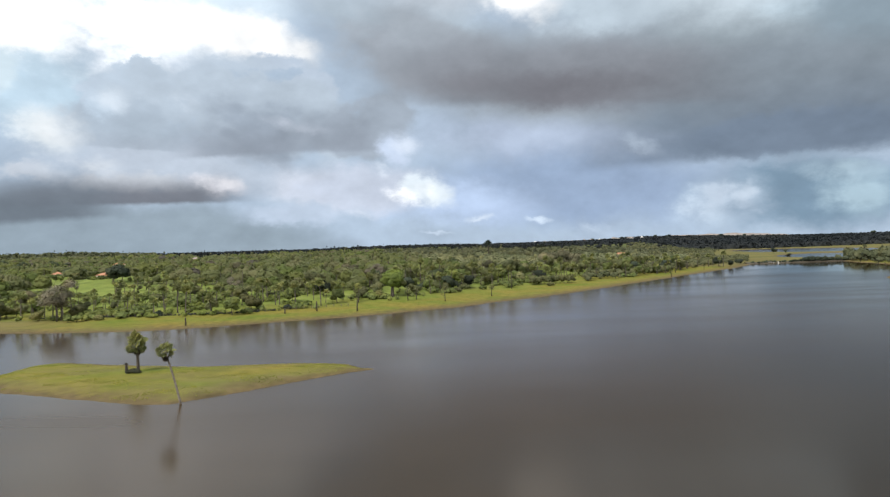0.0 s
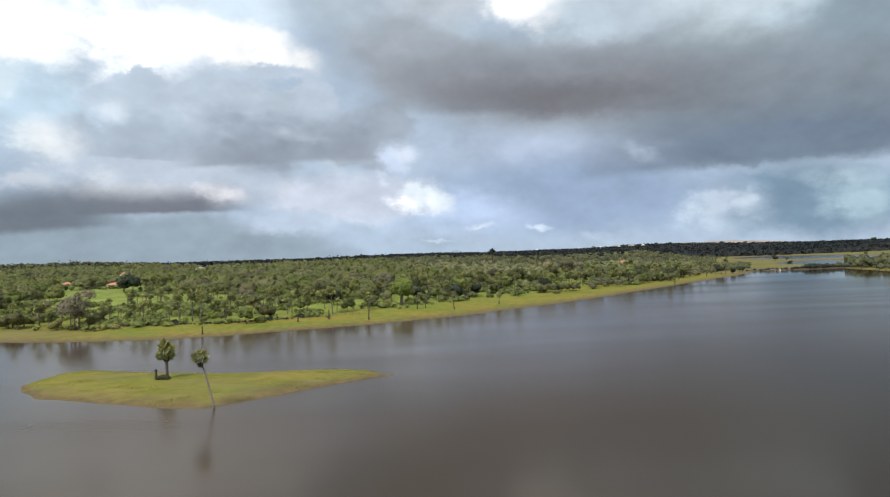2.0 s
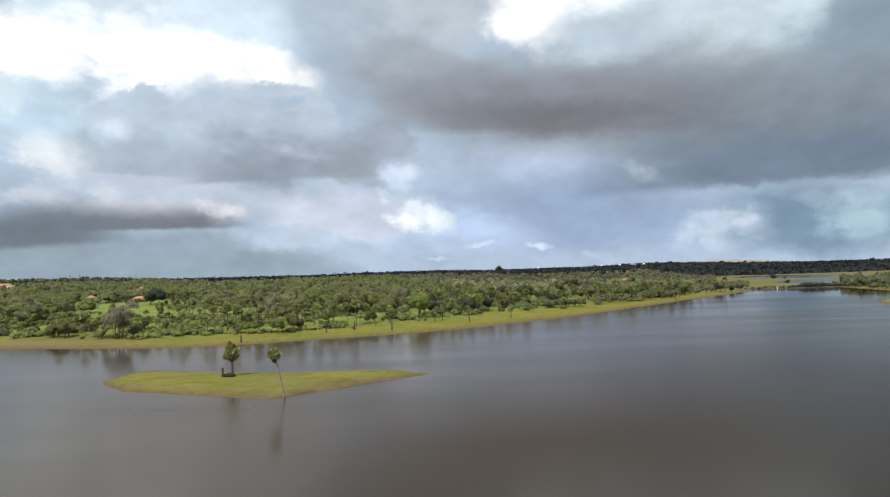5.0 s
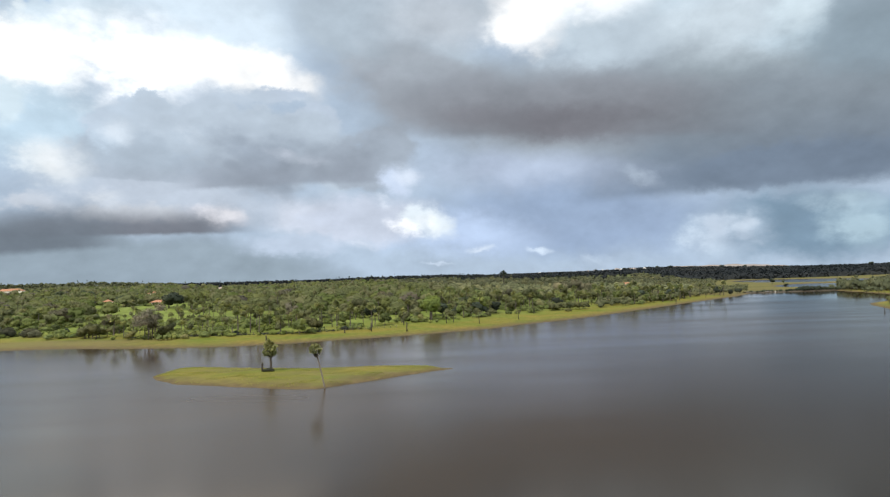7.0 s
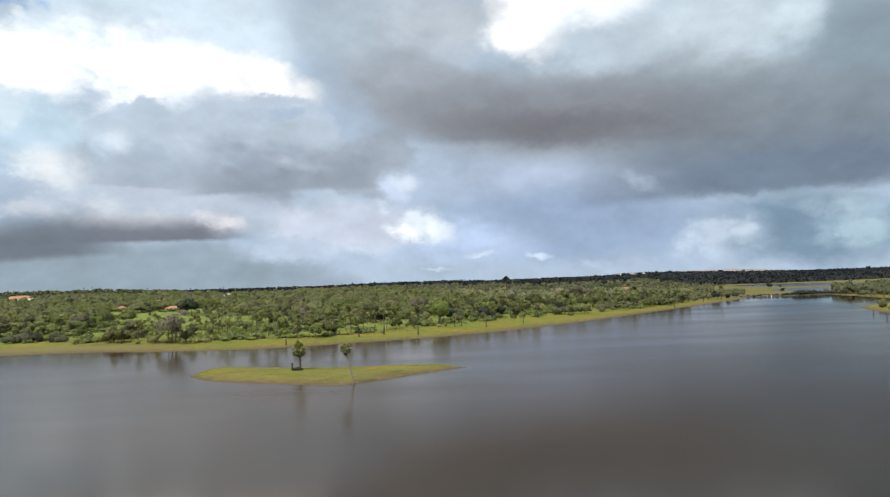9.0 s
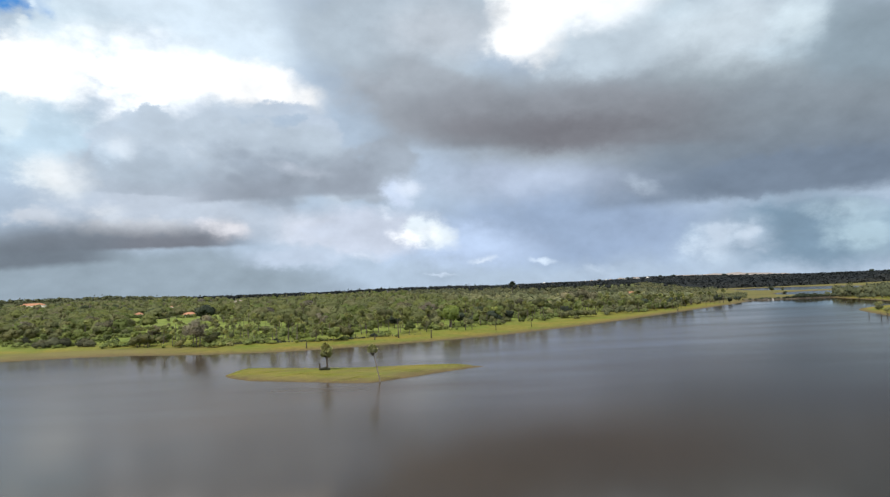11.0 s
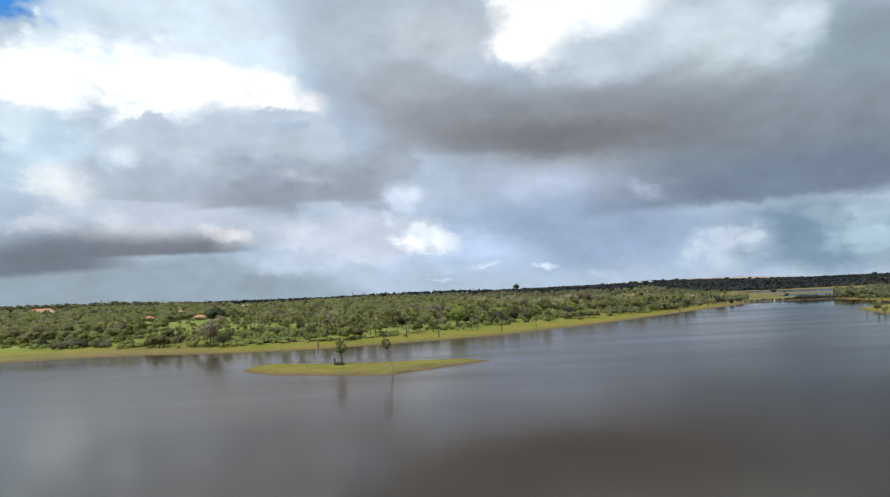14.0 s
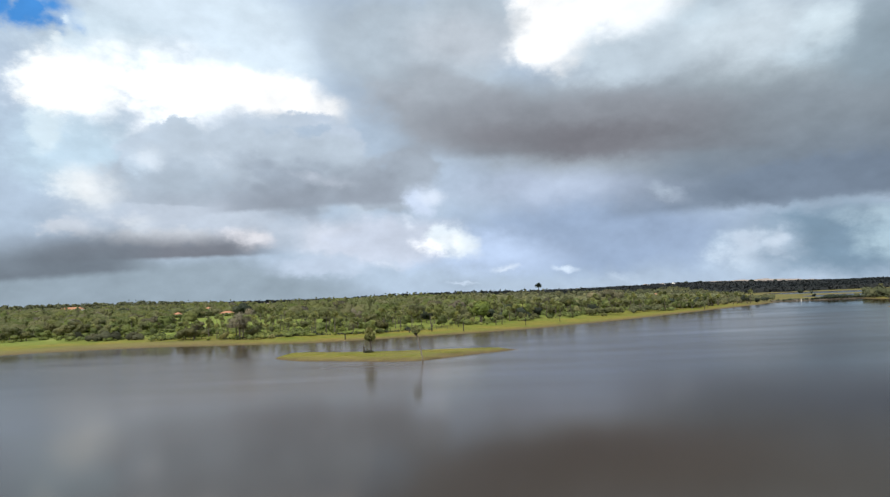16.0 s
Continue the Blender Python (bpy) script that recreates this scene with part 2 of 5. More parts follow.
    for bank in SKY_LAYERS:
        if bank is SHELVES:
            for az, up, wide, high, lean, tone, cover in bank:
                place = local(calm, az, up, wide, high, lean)
                axes = add("ShaderNodeSeparateXYZ")
                link(place, axes.inputs[0])
                across = value("ShaderNodeMath", axes.outputs["X"], op="ABSOLUTE")
                body = eased(axes.outputs["Z"], -0.05, 0.10)
                body = value("ShaderNodeMath", body, eased(axes.outputs["Z"], 0.25, 1.0, 1.0, 0.0), op="MULTIPLY")
                body = value("ShaderNodeMath", body, eased(across, 0.45, 1.0, cover, 0.0), op="MULTIPLY")
                colour = blend(body, colour, tone)
            continue
        for az, up, wide, high, lean, tone, lo, hi, rag in bank:
            place = local(steady if bank in (VEILS, HEADS, WISPS) else bent if wide < 0.36 else broad, az, up, wide, high, lean)
            g = add("ShaderNodeTexGradient")
            g.gradient_type = "SPHERICAL"
            link(place, g.inputs[0])
            field = value("ShaderNodeMath", puffy if rag >= 0.6 else ragged, 3.2 * rag, 1.0, op="MULTIPLY_ADD")
            field = value("ShaderNodeMath", field, g.outputs["Fac"], op="MULTIPLY")
            colour = blend(eased(field, lo, hi), colour, tone)
    # soft modelling inside the clouds: billows with paler tops and darker undersides
    relief = value("ShaderNodeMath", ragged2, 0.16, 1.0, op="MULTIPLY_ADD")
    relief = value("ShaderNodeMath", ragged, 0.50, relief, op="MULTIPLY_ADD")
    for size, rise, depth in ((6.0, 0.050, 0.20), (15.0, 0.022, 0.16), (34.0, 0.010, 0.07)):
        over = value("ShaderNodeVectorMath", flat, (0.0, 0.0, rise), op="ADD")
        here, above = fbm(flat, size, 2, 0.5), fbm(over, size, 2, 0.5)
        body = value("ShaderNodeMath", here.outputs["Fac"], above.outputs["Fac"], op="SUBTRACT")
        relief = value("ShaderNodeMath", body, depth, relief, op="MULTIPLY_ADD")
    scale = add("ShaderNodeVectorMath")
    scale.operation = "SCALE"
    link(colour, scale.inputs[0])
    link(relief, scale.inputs["Scale"])
    back = add("ShaderNodeBackground")
    link(scale.outputs[0], back.inputs[0])
    back.inputs[1].default_value = 1.0
    link(back.outputs[0], add("ShaderNodeOutputWorld").inputs[0])


SKY_LAYERS = (FRONT, HAZE, WHITE, GREY_MASS, UPPER, VEILS, BELLY, GAPS, CUMULUS, LOW_BAR, SHELVES, HEADS, WISPS, BLUE)
build_sky()
sun = new("sun", bpy.data.lights.new("sun", "SUN"))
sun.data.energy, sun.data.angle, sun.data.color = 3.5, radians(20), (1.0, 0.95, 0.86)
sun.matrix_world = look((0, 0, 300), (-300 * math.sin(radians(SUN_AZIMUTH)) / math.tan(radians(SUN_ELEVATION)),
                                      -300 * math.cos(radians(SUN_AZIMUTH)) / math.tan(radians(SUN_ELEVATION)), 0))


# ---------------------------------------------------------------- materials
def material(name, build):
    mat = bpy.data.materials.new(name)
    mat.use_nodes = True
    tree = mat.node_tree
    bsdf = tree.nodes["Principled BSDF"]
    build(tree, bsdf, tree.nodes.new, tree.links.new)
    return mat


def noise_ramp(tree, vec, scale, stops, detail=4, rough=0.55):
    n = tree.nodes.new("ShaderNodeTexNoise")
    n.inputs["Scale"].default_value, n.inputs["Detail"].default_value = scale, detail
    n.inputs["Roughness"].default_value = rough
    if vec:
        tree.links.new(vec, n.inputs["Vector"])
    r = tree.nodes.new("ShaderNodeValToRGB")
    r.color_ramp.elements[0].position, r.color_ramp.elements[1].position = stops[0][0], stops[-1][0]
    for p, _ in stops[1:-1]:
        r.color_ramp.elements.new(p)
    for e, (_, c) in zip(sorted(r.color_ramp.elements, key=lambda q: q.position), stops):
        e.color = (*c, 1)
    tree.links.new(n.outputs["Fac"], r.inputs[0])
    return r.outputs[0], n


def mix(tree, fac, a, b, mode="MIX"):
    n = tree.nodes.new("ShaderNodeMix")
    n.data_type, n.blend_type = "RGBA", mode
    for s, c in ((n.inputs[0], fac), (n.inputs[6], a), (n.inputs[7], b)):
        if isinstance(c, bpy.types.NodeSocket):
            tree.links.new(c, s)
        else:
            s.default_value = (*c, 1) if isinstance(c, tuple) else c
    return n.outputs[2]


def foliage(name, dark, mid, pale, shine=0.55, through_light=0.25, patch=0.12):
    """Leaves: tint by object, by clump and in patches; some light passes through."""
    def build(tree, bsdf, add, link):
        geo = add("ShaderNodeNewGeometry")
        info = add("ShaderNodeObjectInfo")
        ramp = add("ShaderNodeValToRGB")
        ramp.color_ramp.elements[0].color, ramp.color_ramp.elements[1].color = (*dark, 1), (*pale, 1)
        ramp.color_ramp.elements.new(0.5).color = (*mid, 1)
        link(geo.outputs["Random Per Island"], ramp.inputs[0])
        patches, _ = noise_ramp(tree, geo.outputs["Position"], patch, [(0.3, (0.55, 0.62, 0.55)), (0.5, (1, 1, 1)), (0.7, (1.35, 1.22, 1.0))], 3)
        col = mix(tree, 1.0, ramp.outputs[0], patches, "MULTIPLY")
        shift = add("ShaderNodeHueSaturation")
        spread = add("ShaderNodeMapRange")
        spread.inputs["To Min"].default_value, spread.inputs["To Max"].default_value = 0.65, 1.35
        link(info.outputs["Random"], spread.inputs["Value"])
        link(spread.outputs[0], shift.inputs["Value"])
        link(col, shift.inputs["Color"])
        link(shift.outputs[0], bsdf.inputs["Base Color"])
        bsdf.inputs["Roughness"].default_value = shine
        bsdf.inputs["Specular IOR Level"].default_value = 0.25
        leak = add("ShaderNodeBsdfTranslucent")
        link(shift.outputs[0], leak.inputs[0])
        both = add("ShaderNodeMixShader")
        both.inputs[0].default_value = through_light
        link(bsdf.outputs[0], both.inputs[1])
        link(leak.outputs[0], both.inputs[2])
        link(both.outputs[0], tree.nodes["Material Output"].inputs[0])
    return material(name, build)


def barky(name, a, b, scale=3.0, bands=0.0):
    def build(tree, bsdf, add, link):
        co = add("ShaderNodeTexCoord").outputs["Object"]
        col, n = noise_ramp(tree, co, scale, [(0.3, a), (0.7, b)], 6)
        if bands:
            w = add("ShaderNodeTexWave")
            w.bands_direction = "Z"
            w.inputs["Scale"].default_value, w.inputs["Distortion"].default_value = bands, 2.0
            link(co, w.inputs["Vector"])
            col = mix(tree, 0.35, col, w.outputs["Color"], "MULTIPLY")
        link(col, bsdf.inputs["Base Color"])
        bsdf.inputs["Roughness"].default_value = 0.9
        bump = add("ShaderNodeBump")
        bump.inputs["Strength"].default_value = 0.5
        link(n.outputs["Fac"], bump.inputs["Height"])
        link(bump.outputs[0], bsdf.inputs["Normal"])
    return material(name, build)


def ground_look(tree, bsdf, add, link):
    pos = add("ShaderNodeNewGeometry").outputs["Position"]
    grass, fine = noise_ramp(tree, pos, 0.35, [(0.3, (0.112, 0.114, 0.019)), (0.5, (0.162, 0.152, 0.026)), (0.72, (0.205, 0.180, 0.043))], 8, 0.65)
    stretch = add("ShaderNodeMapping")
    stretch.inputs["Scale"].default_value = (0.6, 1.0, 1.0)
    link(pos, stretch.inputs[0])
    broad, _ = noise_ramp(tree, stretch.outputs[0], 0.06, [(0.36, (0.72, 0.95, 0.7)), (0.52, (1, 1, 1)), (0.68, (1.2, 1.0, 1.1))], 5)
    grass = mix(tree, 1.0, grass, broad, "MULTIPLY")
    # lush green further up, yellower sedge by the water
    high = add("ShaderNodeSeparateXYZ")
    link(pos, high.inputs[0])
    up = add("ShaderNodeMapRange")
    for k, v in (("From Min", 1.4), ("From Max", 3.2)):
        up.inputs[k].default_value = v
    link(high.outputs["Z"], up.inputs["Value"])
    lush, _ = noise_ramp(tree, pos, 0.11, [(0.35, (0.105, 0.140, 0.030)), (0.55, (0.165, 0.205, 0.042)), (0.75, (0.225, 0.24, 0.075))], 7)
    grass = mix(tree, up.outputs[0], grass, lush)
    # darker ground deep in the woods, on the ridge and over the valley meadow
    floor_mask = add("ShaderNodeAttribute")
    floor_mask.attribute_name = "dark_ground"
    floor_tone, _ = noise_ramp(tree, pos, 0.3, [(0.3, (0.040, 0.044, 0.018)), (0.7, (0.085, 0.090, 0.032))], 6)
    grass = mix(tree, floor_mask.outputs["Fac"], grass, floor_tone)
    # trampled brown sedge on the bare shore
    worn = add("ShaderNodeAttribute")
    worn.attribute_name = "bare_shore"
    sedge, _ = noise_ramp(tree, stretch.outputs[0], 0.12, [(0.35, (0.115, 0.098, 0.038)), (0.5, (0.155, 0.128, 0.055)), (0.68, (0.135, 0.140, 0.035))], 6)
    grass = mix(tree, worn.outputs["Fac"], grass, sedge)
    # damp brown earth shows just above the waterline
    split = add("ShaderNodeSeparateXYZ")
    link(pos, split.inputs[0])
    earth, _ = noise_ramp(tree, pos, 0.5, [(0.3, (0.075, 0.058, 0.028)), (0.7, (0.15, 0.112, 0.052))], 6)
    rim = add("ShaderNodeMath")
    rim.operation = "MULTIPLY_ADD"
    link(fine.outputs["Fac"], rim.inputs[0])
    rim.inputs[1].default_value = 1.1
    link(split.outputs["Z"], rim.inputs[2])
    bare = add("ShaderNodeMapRange")
    bare.interpolation_type = "SMOOTHSTEP"
    for k, v in (("From Min", 0.62), ("From Max", 1.45)):
        bare.inputs[k].default_value = v
    link(rim.outputs[0], bare.inputs["Value"])
    col = mix(tree, bare.outputs[0], earth, grass)
    link(col, bsdf.inputs["Base Color"])
    bsdf.inputs["Roughness"].default_value = 0.95
    bsdf.inputs["Specular IOR Level"].default_value = 0.15
    bump = add("ShaderNodeBump")
    bump.inputs["Strength"].default_value, bump.inputs["Distance"].default_value = 0.8, 0.4
    link(fine.outputs["Fac"], bump.inputs["Height"])
    link(bump.outputs[0], bsdf.inputs["Normal"])


def water_look(tree, bsdf, add, link):
    pos = add("ShaderNodeNewGeometry").outputs["Position"]
    mud, _ = noise_ramp(tree, pos, 0.012, [(0.35, (0.0165, 0.0097, 0.0025)), (0.65, (0.024, 0.0146, 0.0042))], 3)
    # stirred-up silt clouds the water round the islet
    plume = add("ShaderNodeMapping")
    plume.vector_type = "TEXTURE"
    plume.inputs["Location"].default_value, plume.inputs["Scale"].default_value = (-65, 85, 0), (150, 140, 100)
    link(pos, plume.inputs[0])
    near = add("ShaderNodeTexGradient")
    near.gradient_type = "QUADRATIC_SPHERE"
    link(plume.outputs[0], near.inputs[0])
    silt, _ = noise_ramp(tree, pos, 0.03, [(0.35, (0.043, 0.026, 0.0075)), (0.65, (0.058, 0.035, 0.0115))], 4)
    mud = mix(tree, near.outputs["Fac"], mud, silt)
    shallows = add("ShaderNodeMapping")
    shallows.vector_type = "TEXTURE"
    shallows.inputs["Location"].default_value, shallows.inputs["Scale"].default_value = (-60, 260, 0), (330, 190, 100)
    link(pos, shallows.inputs[0])
    stirred = add("ShaderNodeTexGradient")
    stirred.gradient_type = "SPHERICAL"
    link(shallows.outputs[0], stirred.inputs[0])
    pale_silt, _ = noise_ramp(tree, pos, 0.03, [(0.35, (0.062, 0.044, 0.031)), (0.65, (0.084, 0.060, 0.043))], 4)
    mud = mix(tree, stirred.outputs["Fac"], mud, pale_silt)
    link(mud, bsdf.inputs["Base Color"])
    bsdf.inputs["IOR"].default_value = 1.29
    # wind streaks: smoother and rougher lanes
    lane = add("ShaderNodeMapping")
    lane.inputs["Scale"].default_value = (0.35, 1.6, 1.0)
    lane.inputs["Rotation"].default_value = (0, 0, radians(-14))
    link(pos, lane.inputs[0])
    rough, _ = noise_ramp(tree, lane.outputs[0], 0.018, [(0.38, (0.82, 0.82, 0.82)), (0.62, (1.16, 1.16, 1.16))], 4)
    # the open reach is ruffled by the wind, the water in the lee of the near bank lies calm
    along = add("ShaderNodeSeparateXYZ")
    link(pos, along.inputs[0])
    reach = add("ShaderNodeMapRange")
    for k, v in (("From Min", 20), ("From Max", 100), ("To Min", 0.085), ("To Max", 0.18)):
        reach.inputs[k].default_value = v
    link(along.outputs["Y"], reach.inputs["Value"])
    cove = add("ShaderNodeMapping")
    cove.vector_type = "TEXTURE"
    cove.inputs["Location"].default_value, cove.inputs["Scale"].default_value = (-170, 215, 0), (150, 90, 100)
    link(pos, cove.inputs[0])
    lee = add("ShaderNodeTexGradient")
    lee.gradient_type = "SPHERICAL"
    link(cove.outputs[0], lee.inputs[0])
    calmer = add("ShaderNodeMath")
    calmer.operation = "MULTIPLY_ADD"
    link(lee.outputs["Fac"], calmer.inputs[0])
    calmer.inputs[1].default_value = -0.07
    link(reach.outputs[0], calmer.inputs[2])
    haven = add("ShaderNodeMapping")
    haven.vector_type = "TEXTURE"
    haven.inputs["Location"].default_value, haven.inputs["Scale"].default_value = (320, 480, 0), (110, 170, 100)
    link(pos, haven.inputs[0])
    still = add("ShaderNodeTexGradient")
    still.gradient_type = "SPHERICAL"
    link(haven.outputs[0], still.inputs[0])
    stiller = add("ShaderNodeMath")
    stiller.operation = "MULTIPLY_ADD"
    link(still.outputs["Fac"], stiller.inputs[0])
    stiller.inputs[1].default_value = -0.13
    ruffled = add("ShaderNodeMath")
    ruffled.operation = "MULTIPLY_ADD"
    link(near.outputs["Fac"], ruffled.inputs[0])
    ruffled.inputs[1].default_value = 0.08
    link(calmer.outputs[0], ruffled.inputs[2])
    link(ruffled.outputs[0], stiller.inputs[2])
    gloss = add("ShaderNodeMath")
    gloss.operation = "MULTIPLY"
    link(rough, gloss.inputs[0])
    link(stiller.outputs[0], gloss.inputs[1])
    link(gloss.outputs[0], bsdf.inputs["Roughness"])
    wave = add("ShaderNodeTexNoise")
    wave.inputs["Scale"].default_value, wave.inputs["Detail"].default_value = 1.1, 3
    link(pos, wave.inputs["Vector"])
    bump = add("ShaderNodeBump")
    bump.inputs["Strength"].default_value, bump.inputs["Distance"].default_value = 0.04, 0.05
    link(wave.outputs["Fac"], bump.inputs["Height"])
    link(bump.outputs[0], bsdf.inputs["Normal"])


def plain_rough(name, a, b, scale=1.5, rough=0.85):
    def build(tree, bsdf, add, link):
        col, n = noise_ramp(tree, add("ShaderNodeNewGeometry").outputs["Position"], scale, [(0.3, a), (0.7, b)], 5)
        link(col, bsdf.inputs["Base Color"])
        bsdf.inputs["Roughness"].default_value = rough
    return material(name, build)


GROUND = material("meadow_grass_and_mud", ground_look)
WATER = material("brown_lake_water", water_look)
PALM_LEAF = foliage("palm_leaf", (0.16, 0.186, 0.066), (0.26, 0.28, 0.11), (0.36, 0.36, 0.18), 0.45, 0.5, 0.3)
PALM_DEAD = foliage("dry_palm_leaf", (0.03, 0.026, 0.021), (0.055, 0.046, 0.034), (0.10, 0.085, 0.062), 0.8, 0.1, 0.3)
LEAF_GREEN = foliage("green_leaf", (0.102, 0.130, 0.040), (0.170, 0.205, 0.064), (0.21, 0.25, 0.085), 0.6, 0.45, 0.15)
LEAF_OLIVE = foliage("olive_leaf", (0.115, 0.125, 0.055), (0.185, 0.195, 0.088), (0.23, 0.235, 0.115), 0.65, 0.45, 0.15)
LEAF_DARK = foliage("dark_leaf", (0.028, 0.038, 0.027), (0.036, 0.048, 0.033), (0.046, 0.058, 0.040), 0.9, 0.05, 0.02)
# ridge and horizon leaves: cloud shadow and bluish haze are put into the colour
LEAF_RIDGE_SHADED = foliage("ridge_leaf_shaded", (0.034, 0.041, 0.046), (0.038, 0.045, 0.050), (0.042, 0.049, 0.054), 1.0, 0.4, 0.004)
LEAF_BROWN = foliage("brown_green_leaf", (0.058, 0.062, 0.036), (0.074, 0.078, 0.046), (0.092, 0.094, 0.056), 0.8, 0.15, 0.1)
LEAF_LUSH = foliage("lush_leaf", (0.115, 0.155, 0.032), (0.150, 0.198, 0.042), (0.190, 0.238, 0.058), 0.6, 0.3, 0.1)
LEAF_TAN = foliage("tan_leaf", (0.125, 0.118, 0.070), (0.152, 0.142, 0.085), (0.182, 0.168, 0.102), 0.75, 0.25, 0.1)
LEAF_GREY = foliage("grey_twig", (0.165, 0.150, 0.105), (0.205, 0.186, 0.130), (0.25, 0.226, 0.160), 0.8, 0.1, 0.3)
GRASS_BLADE = foliage("grass_blade", (0.215, 0.23, 0.035), (0.27, 0.29, 0.05), (0.34, 0.34, 0.08), 0.7, 0.5, 0.2)


def woods_look(tree, bsdf, add, link):
    """Each tree of the woods has its own tint: green, olive, grey half-bare or dark."""
    own = add("ShaderNodeAttribute")
    own.attribute_name = "tree_tint"
    ramp = add("ShaderNodeValToRGB")
    r = ramp.color_ramp
    r.interpolation = "CONSTANT"
    r.elements[0].position, r.elements[0].color = 0.0, (0.139, 0.174, 0.051, 1)
    r.elements[1].position, r.elements[1].color = 0.17, (0.170, 0.190, 0.059, 1)
    for p, c in ((0.34, (0.166, 0.184, 0.076)), (0.50, (0.192, 0.194, 0.091)), (0.62, (0.146, 0.166, 0.067)), (0.72, (0.183, 0.197, 0.072)),
                 (0.80, (0.168, 0.148, 0.107)), (0.86, (0.140, 0.128, 0.101)), (0.90, (0.076, 0.095, 0.049))):
        r.elements.new(p).color = (*c, 1)
    link(own.outputs["Fac"], ramp.inputs[0])
    geo = add("ShaderNodeNewGeometry")
    clump = add("ShaderNodeMapRange")
    clump.inputs["To Min"].default_value, clump.inputs["To Max"].default_value = 0.88, 1.12
    link(geo.outputs["Random Per Island"], clump.inputs["Value"])
    shift = add("ShaderNodeHueSaturation")
    link(clump.outputs[0], shift.inputs["Value"])
    link(ramp.outputs[0], shift.inputs["Color"])
    link(shift.outputs[0], bsdf.inputs["Base Color"])
    bsdf.inputs["Roughness"].default_value = 0.65
    bsdf.inputs["Specular IOR Level"].default_value = 0.2
    leak = add("ShaderNodeBsdfTranslucent")
    link(shift.outputs[0], leak.inputs[0])
    both = add("ShaderNodeMixShader")
    both.inputs[0].default_value = 0.45
    link(bsdf.outputs[0], both.inputs[1])
    link(leak.outputs[0], both.inputs[2])
    link(both.outputs[0], tree.nodes["Material Output"].inputs[0])


# muted leaf tone carries the cloud shadow over the opposite shore in its colour
LEAF_MUTED = foliage("muted_leaf", (0.070, 0.080, 0.040), (0.090, 0.102, 0.052), (0.112, 0.122, 0.066), 0.75, 0.2, 0.03)
LEAF_SCRUB = foliage("scrub_leaf", (0.060, 0.066, 0.030), (0.080, 0.086, 0.040), (0.102, 0.104, 0.052), 0.75, 0.2, 0.05)
LEAF_SOBER = foliage("sober_leaf", (0.092, 0.102, 0.050), (0.134, 0.144, 0.072), (0.176, 0.180, 0.098), 0.7, 0.25, 0.03)
WOODS_LEAF = material("woods_leaf", woods_look)
PALM_BARK = barky("palm_bark", (0.17, 0.14, 0.11), (0.32, 0.28, 0.23), 2.5, 3.0)
BARK = barky("bark", (0.06, 0.05, 0.04), (0.15, 0.125, 0.10), 3.0)
DARK_BARK = barky("dark_bark", (0.03, 0.025, 0.02), (0.08, 0.065, 0.05), 3.0)
ROOF_TILE = plain_rough("orange_roof_tile", (0.30, 0.135, 0.072), (0.46, 0.235, 0.135))
FADED_TILE = plain_rough("faded_roof_tile", (0.24, 0.19, 0.165), (0.36, 0.30, 0.27))
LIMEWASH = plain_rough("limewash", (0.62, 0.58, 0.52), (0.80, 0.77, 0.72))
OPENING_DARK = plain_rough("dark_opening", (0.02, 0.02, 0.02), (0.05, 0.045, 0.04))
SAND = plain_rough("pale_sand", (0.20, 0.168, 0.150), (0.33, 0.285, 0.255), 0.008)
CONCRETE = plain_rough("weathered_concrete", (0.22, 0.20, 0.18), (0.36, 0.34, 0.31))
POST_WOOD = plain_rough("grey_post_wood", (0.09, 0.075, 0.06), (0.16, 0.14, 0.12))
DARK_EARTH = plain_rough("dark_earth", (0.035, 0.030, 0.022), (0.085, 0.070, 0.045), 0.8)
WIRE = plain_rough("rusty_wire", (0.06, 0.05, 0.045), (0.10, 0.08, 0.07))


# ---------------------------------------------------------------- geometry helpers
def mesh_of(name, verts, faces, mat, smooth=False):
    me = bpy.data.meshes.new(name)
    me.from_pydata([tuple(v) for v in verts], [], [tuple(int(i) for i in q) for q in faces])
    me.materials.append(mat)
    if smooth:
        me.shade_smooth()
    return me


def part(name, mesh, parent, label="", m=None):
    ob = new(name, mesh)
    ob.parent = parent
    if m is not None:
        ob.matrix_basis = m
    return tagged(ob, label)


def thing(name, label, category, m, group="", kind=""):
    ob = new(name)
    ob.empty_display_size = 0.3
    ob.matrix_basis = m
    return tagged(ob, label, category, group, kind)


def joined(*pieces):
    """Several (verts, faces) as one."""
    vs, fs, n = [], [], 0
    for v, fq in pieces:
        vs.extend(v)
        fs.extend(tuple(i + n for i in q) for q in fq)
        n += len(v)
    return vs, fs


def tube(points, radii, sides=7):
    """A tapered tube along points."""
    vs, fs = [], []
    points = [Vector(p) for p in points]
    for k, (p, r) in enumerate(zip(points, radii)):
        d = (points[min(k + 1, len(points) - 1)] - points[max(k - 1, 0)]).normalized()
        a = d.cross(Vector((0.31, 0.95, 0.05))).normalized()
        b = d.cross(a)
        for s in range(sides):
            w = 2 * math.pi * s / sides
            vs.append(p + a * (r * math.cos(w)) + b * (r * math.sin(w)))
    for k in range(len(points) - 1):
        for s in range(sides):
            i, j = k * sides + s, k * sides + (s + 1) % sides
            fs.append((i, j, j + sides, i + sides))
    fs.append(tuple(range(sides))[::-1])
    fs.append(tuple(range((len(points) - 1) * sides, len(points) * sides)))
    return vs, fs


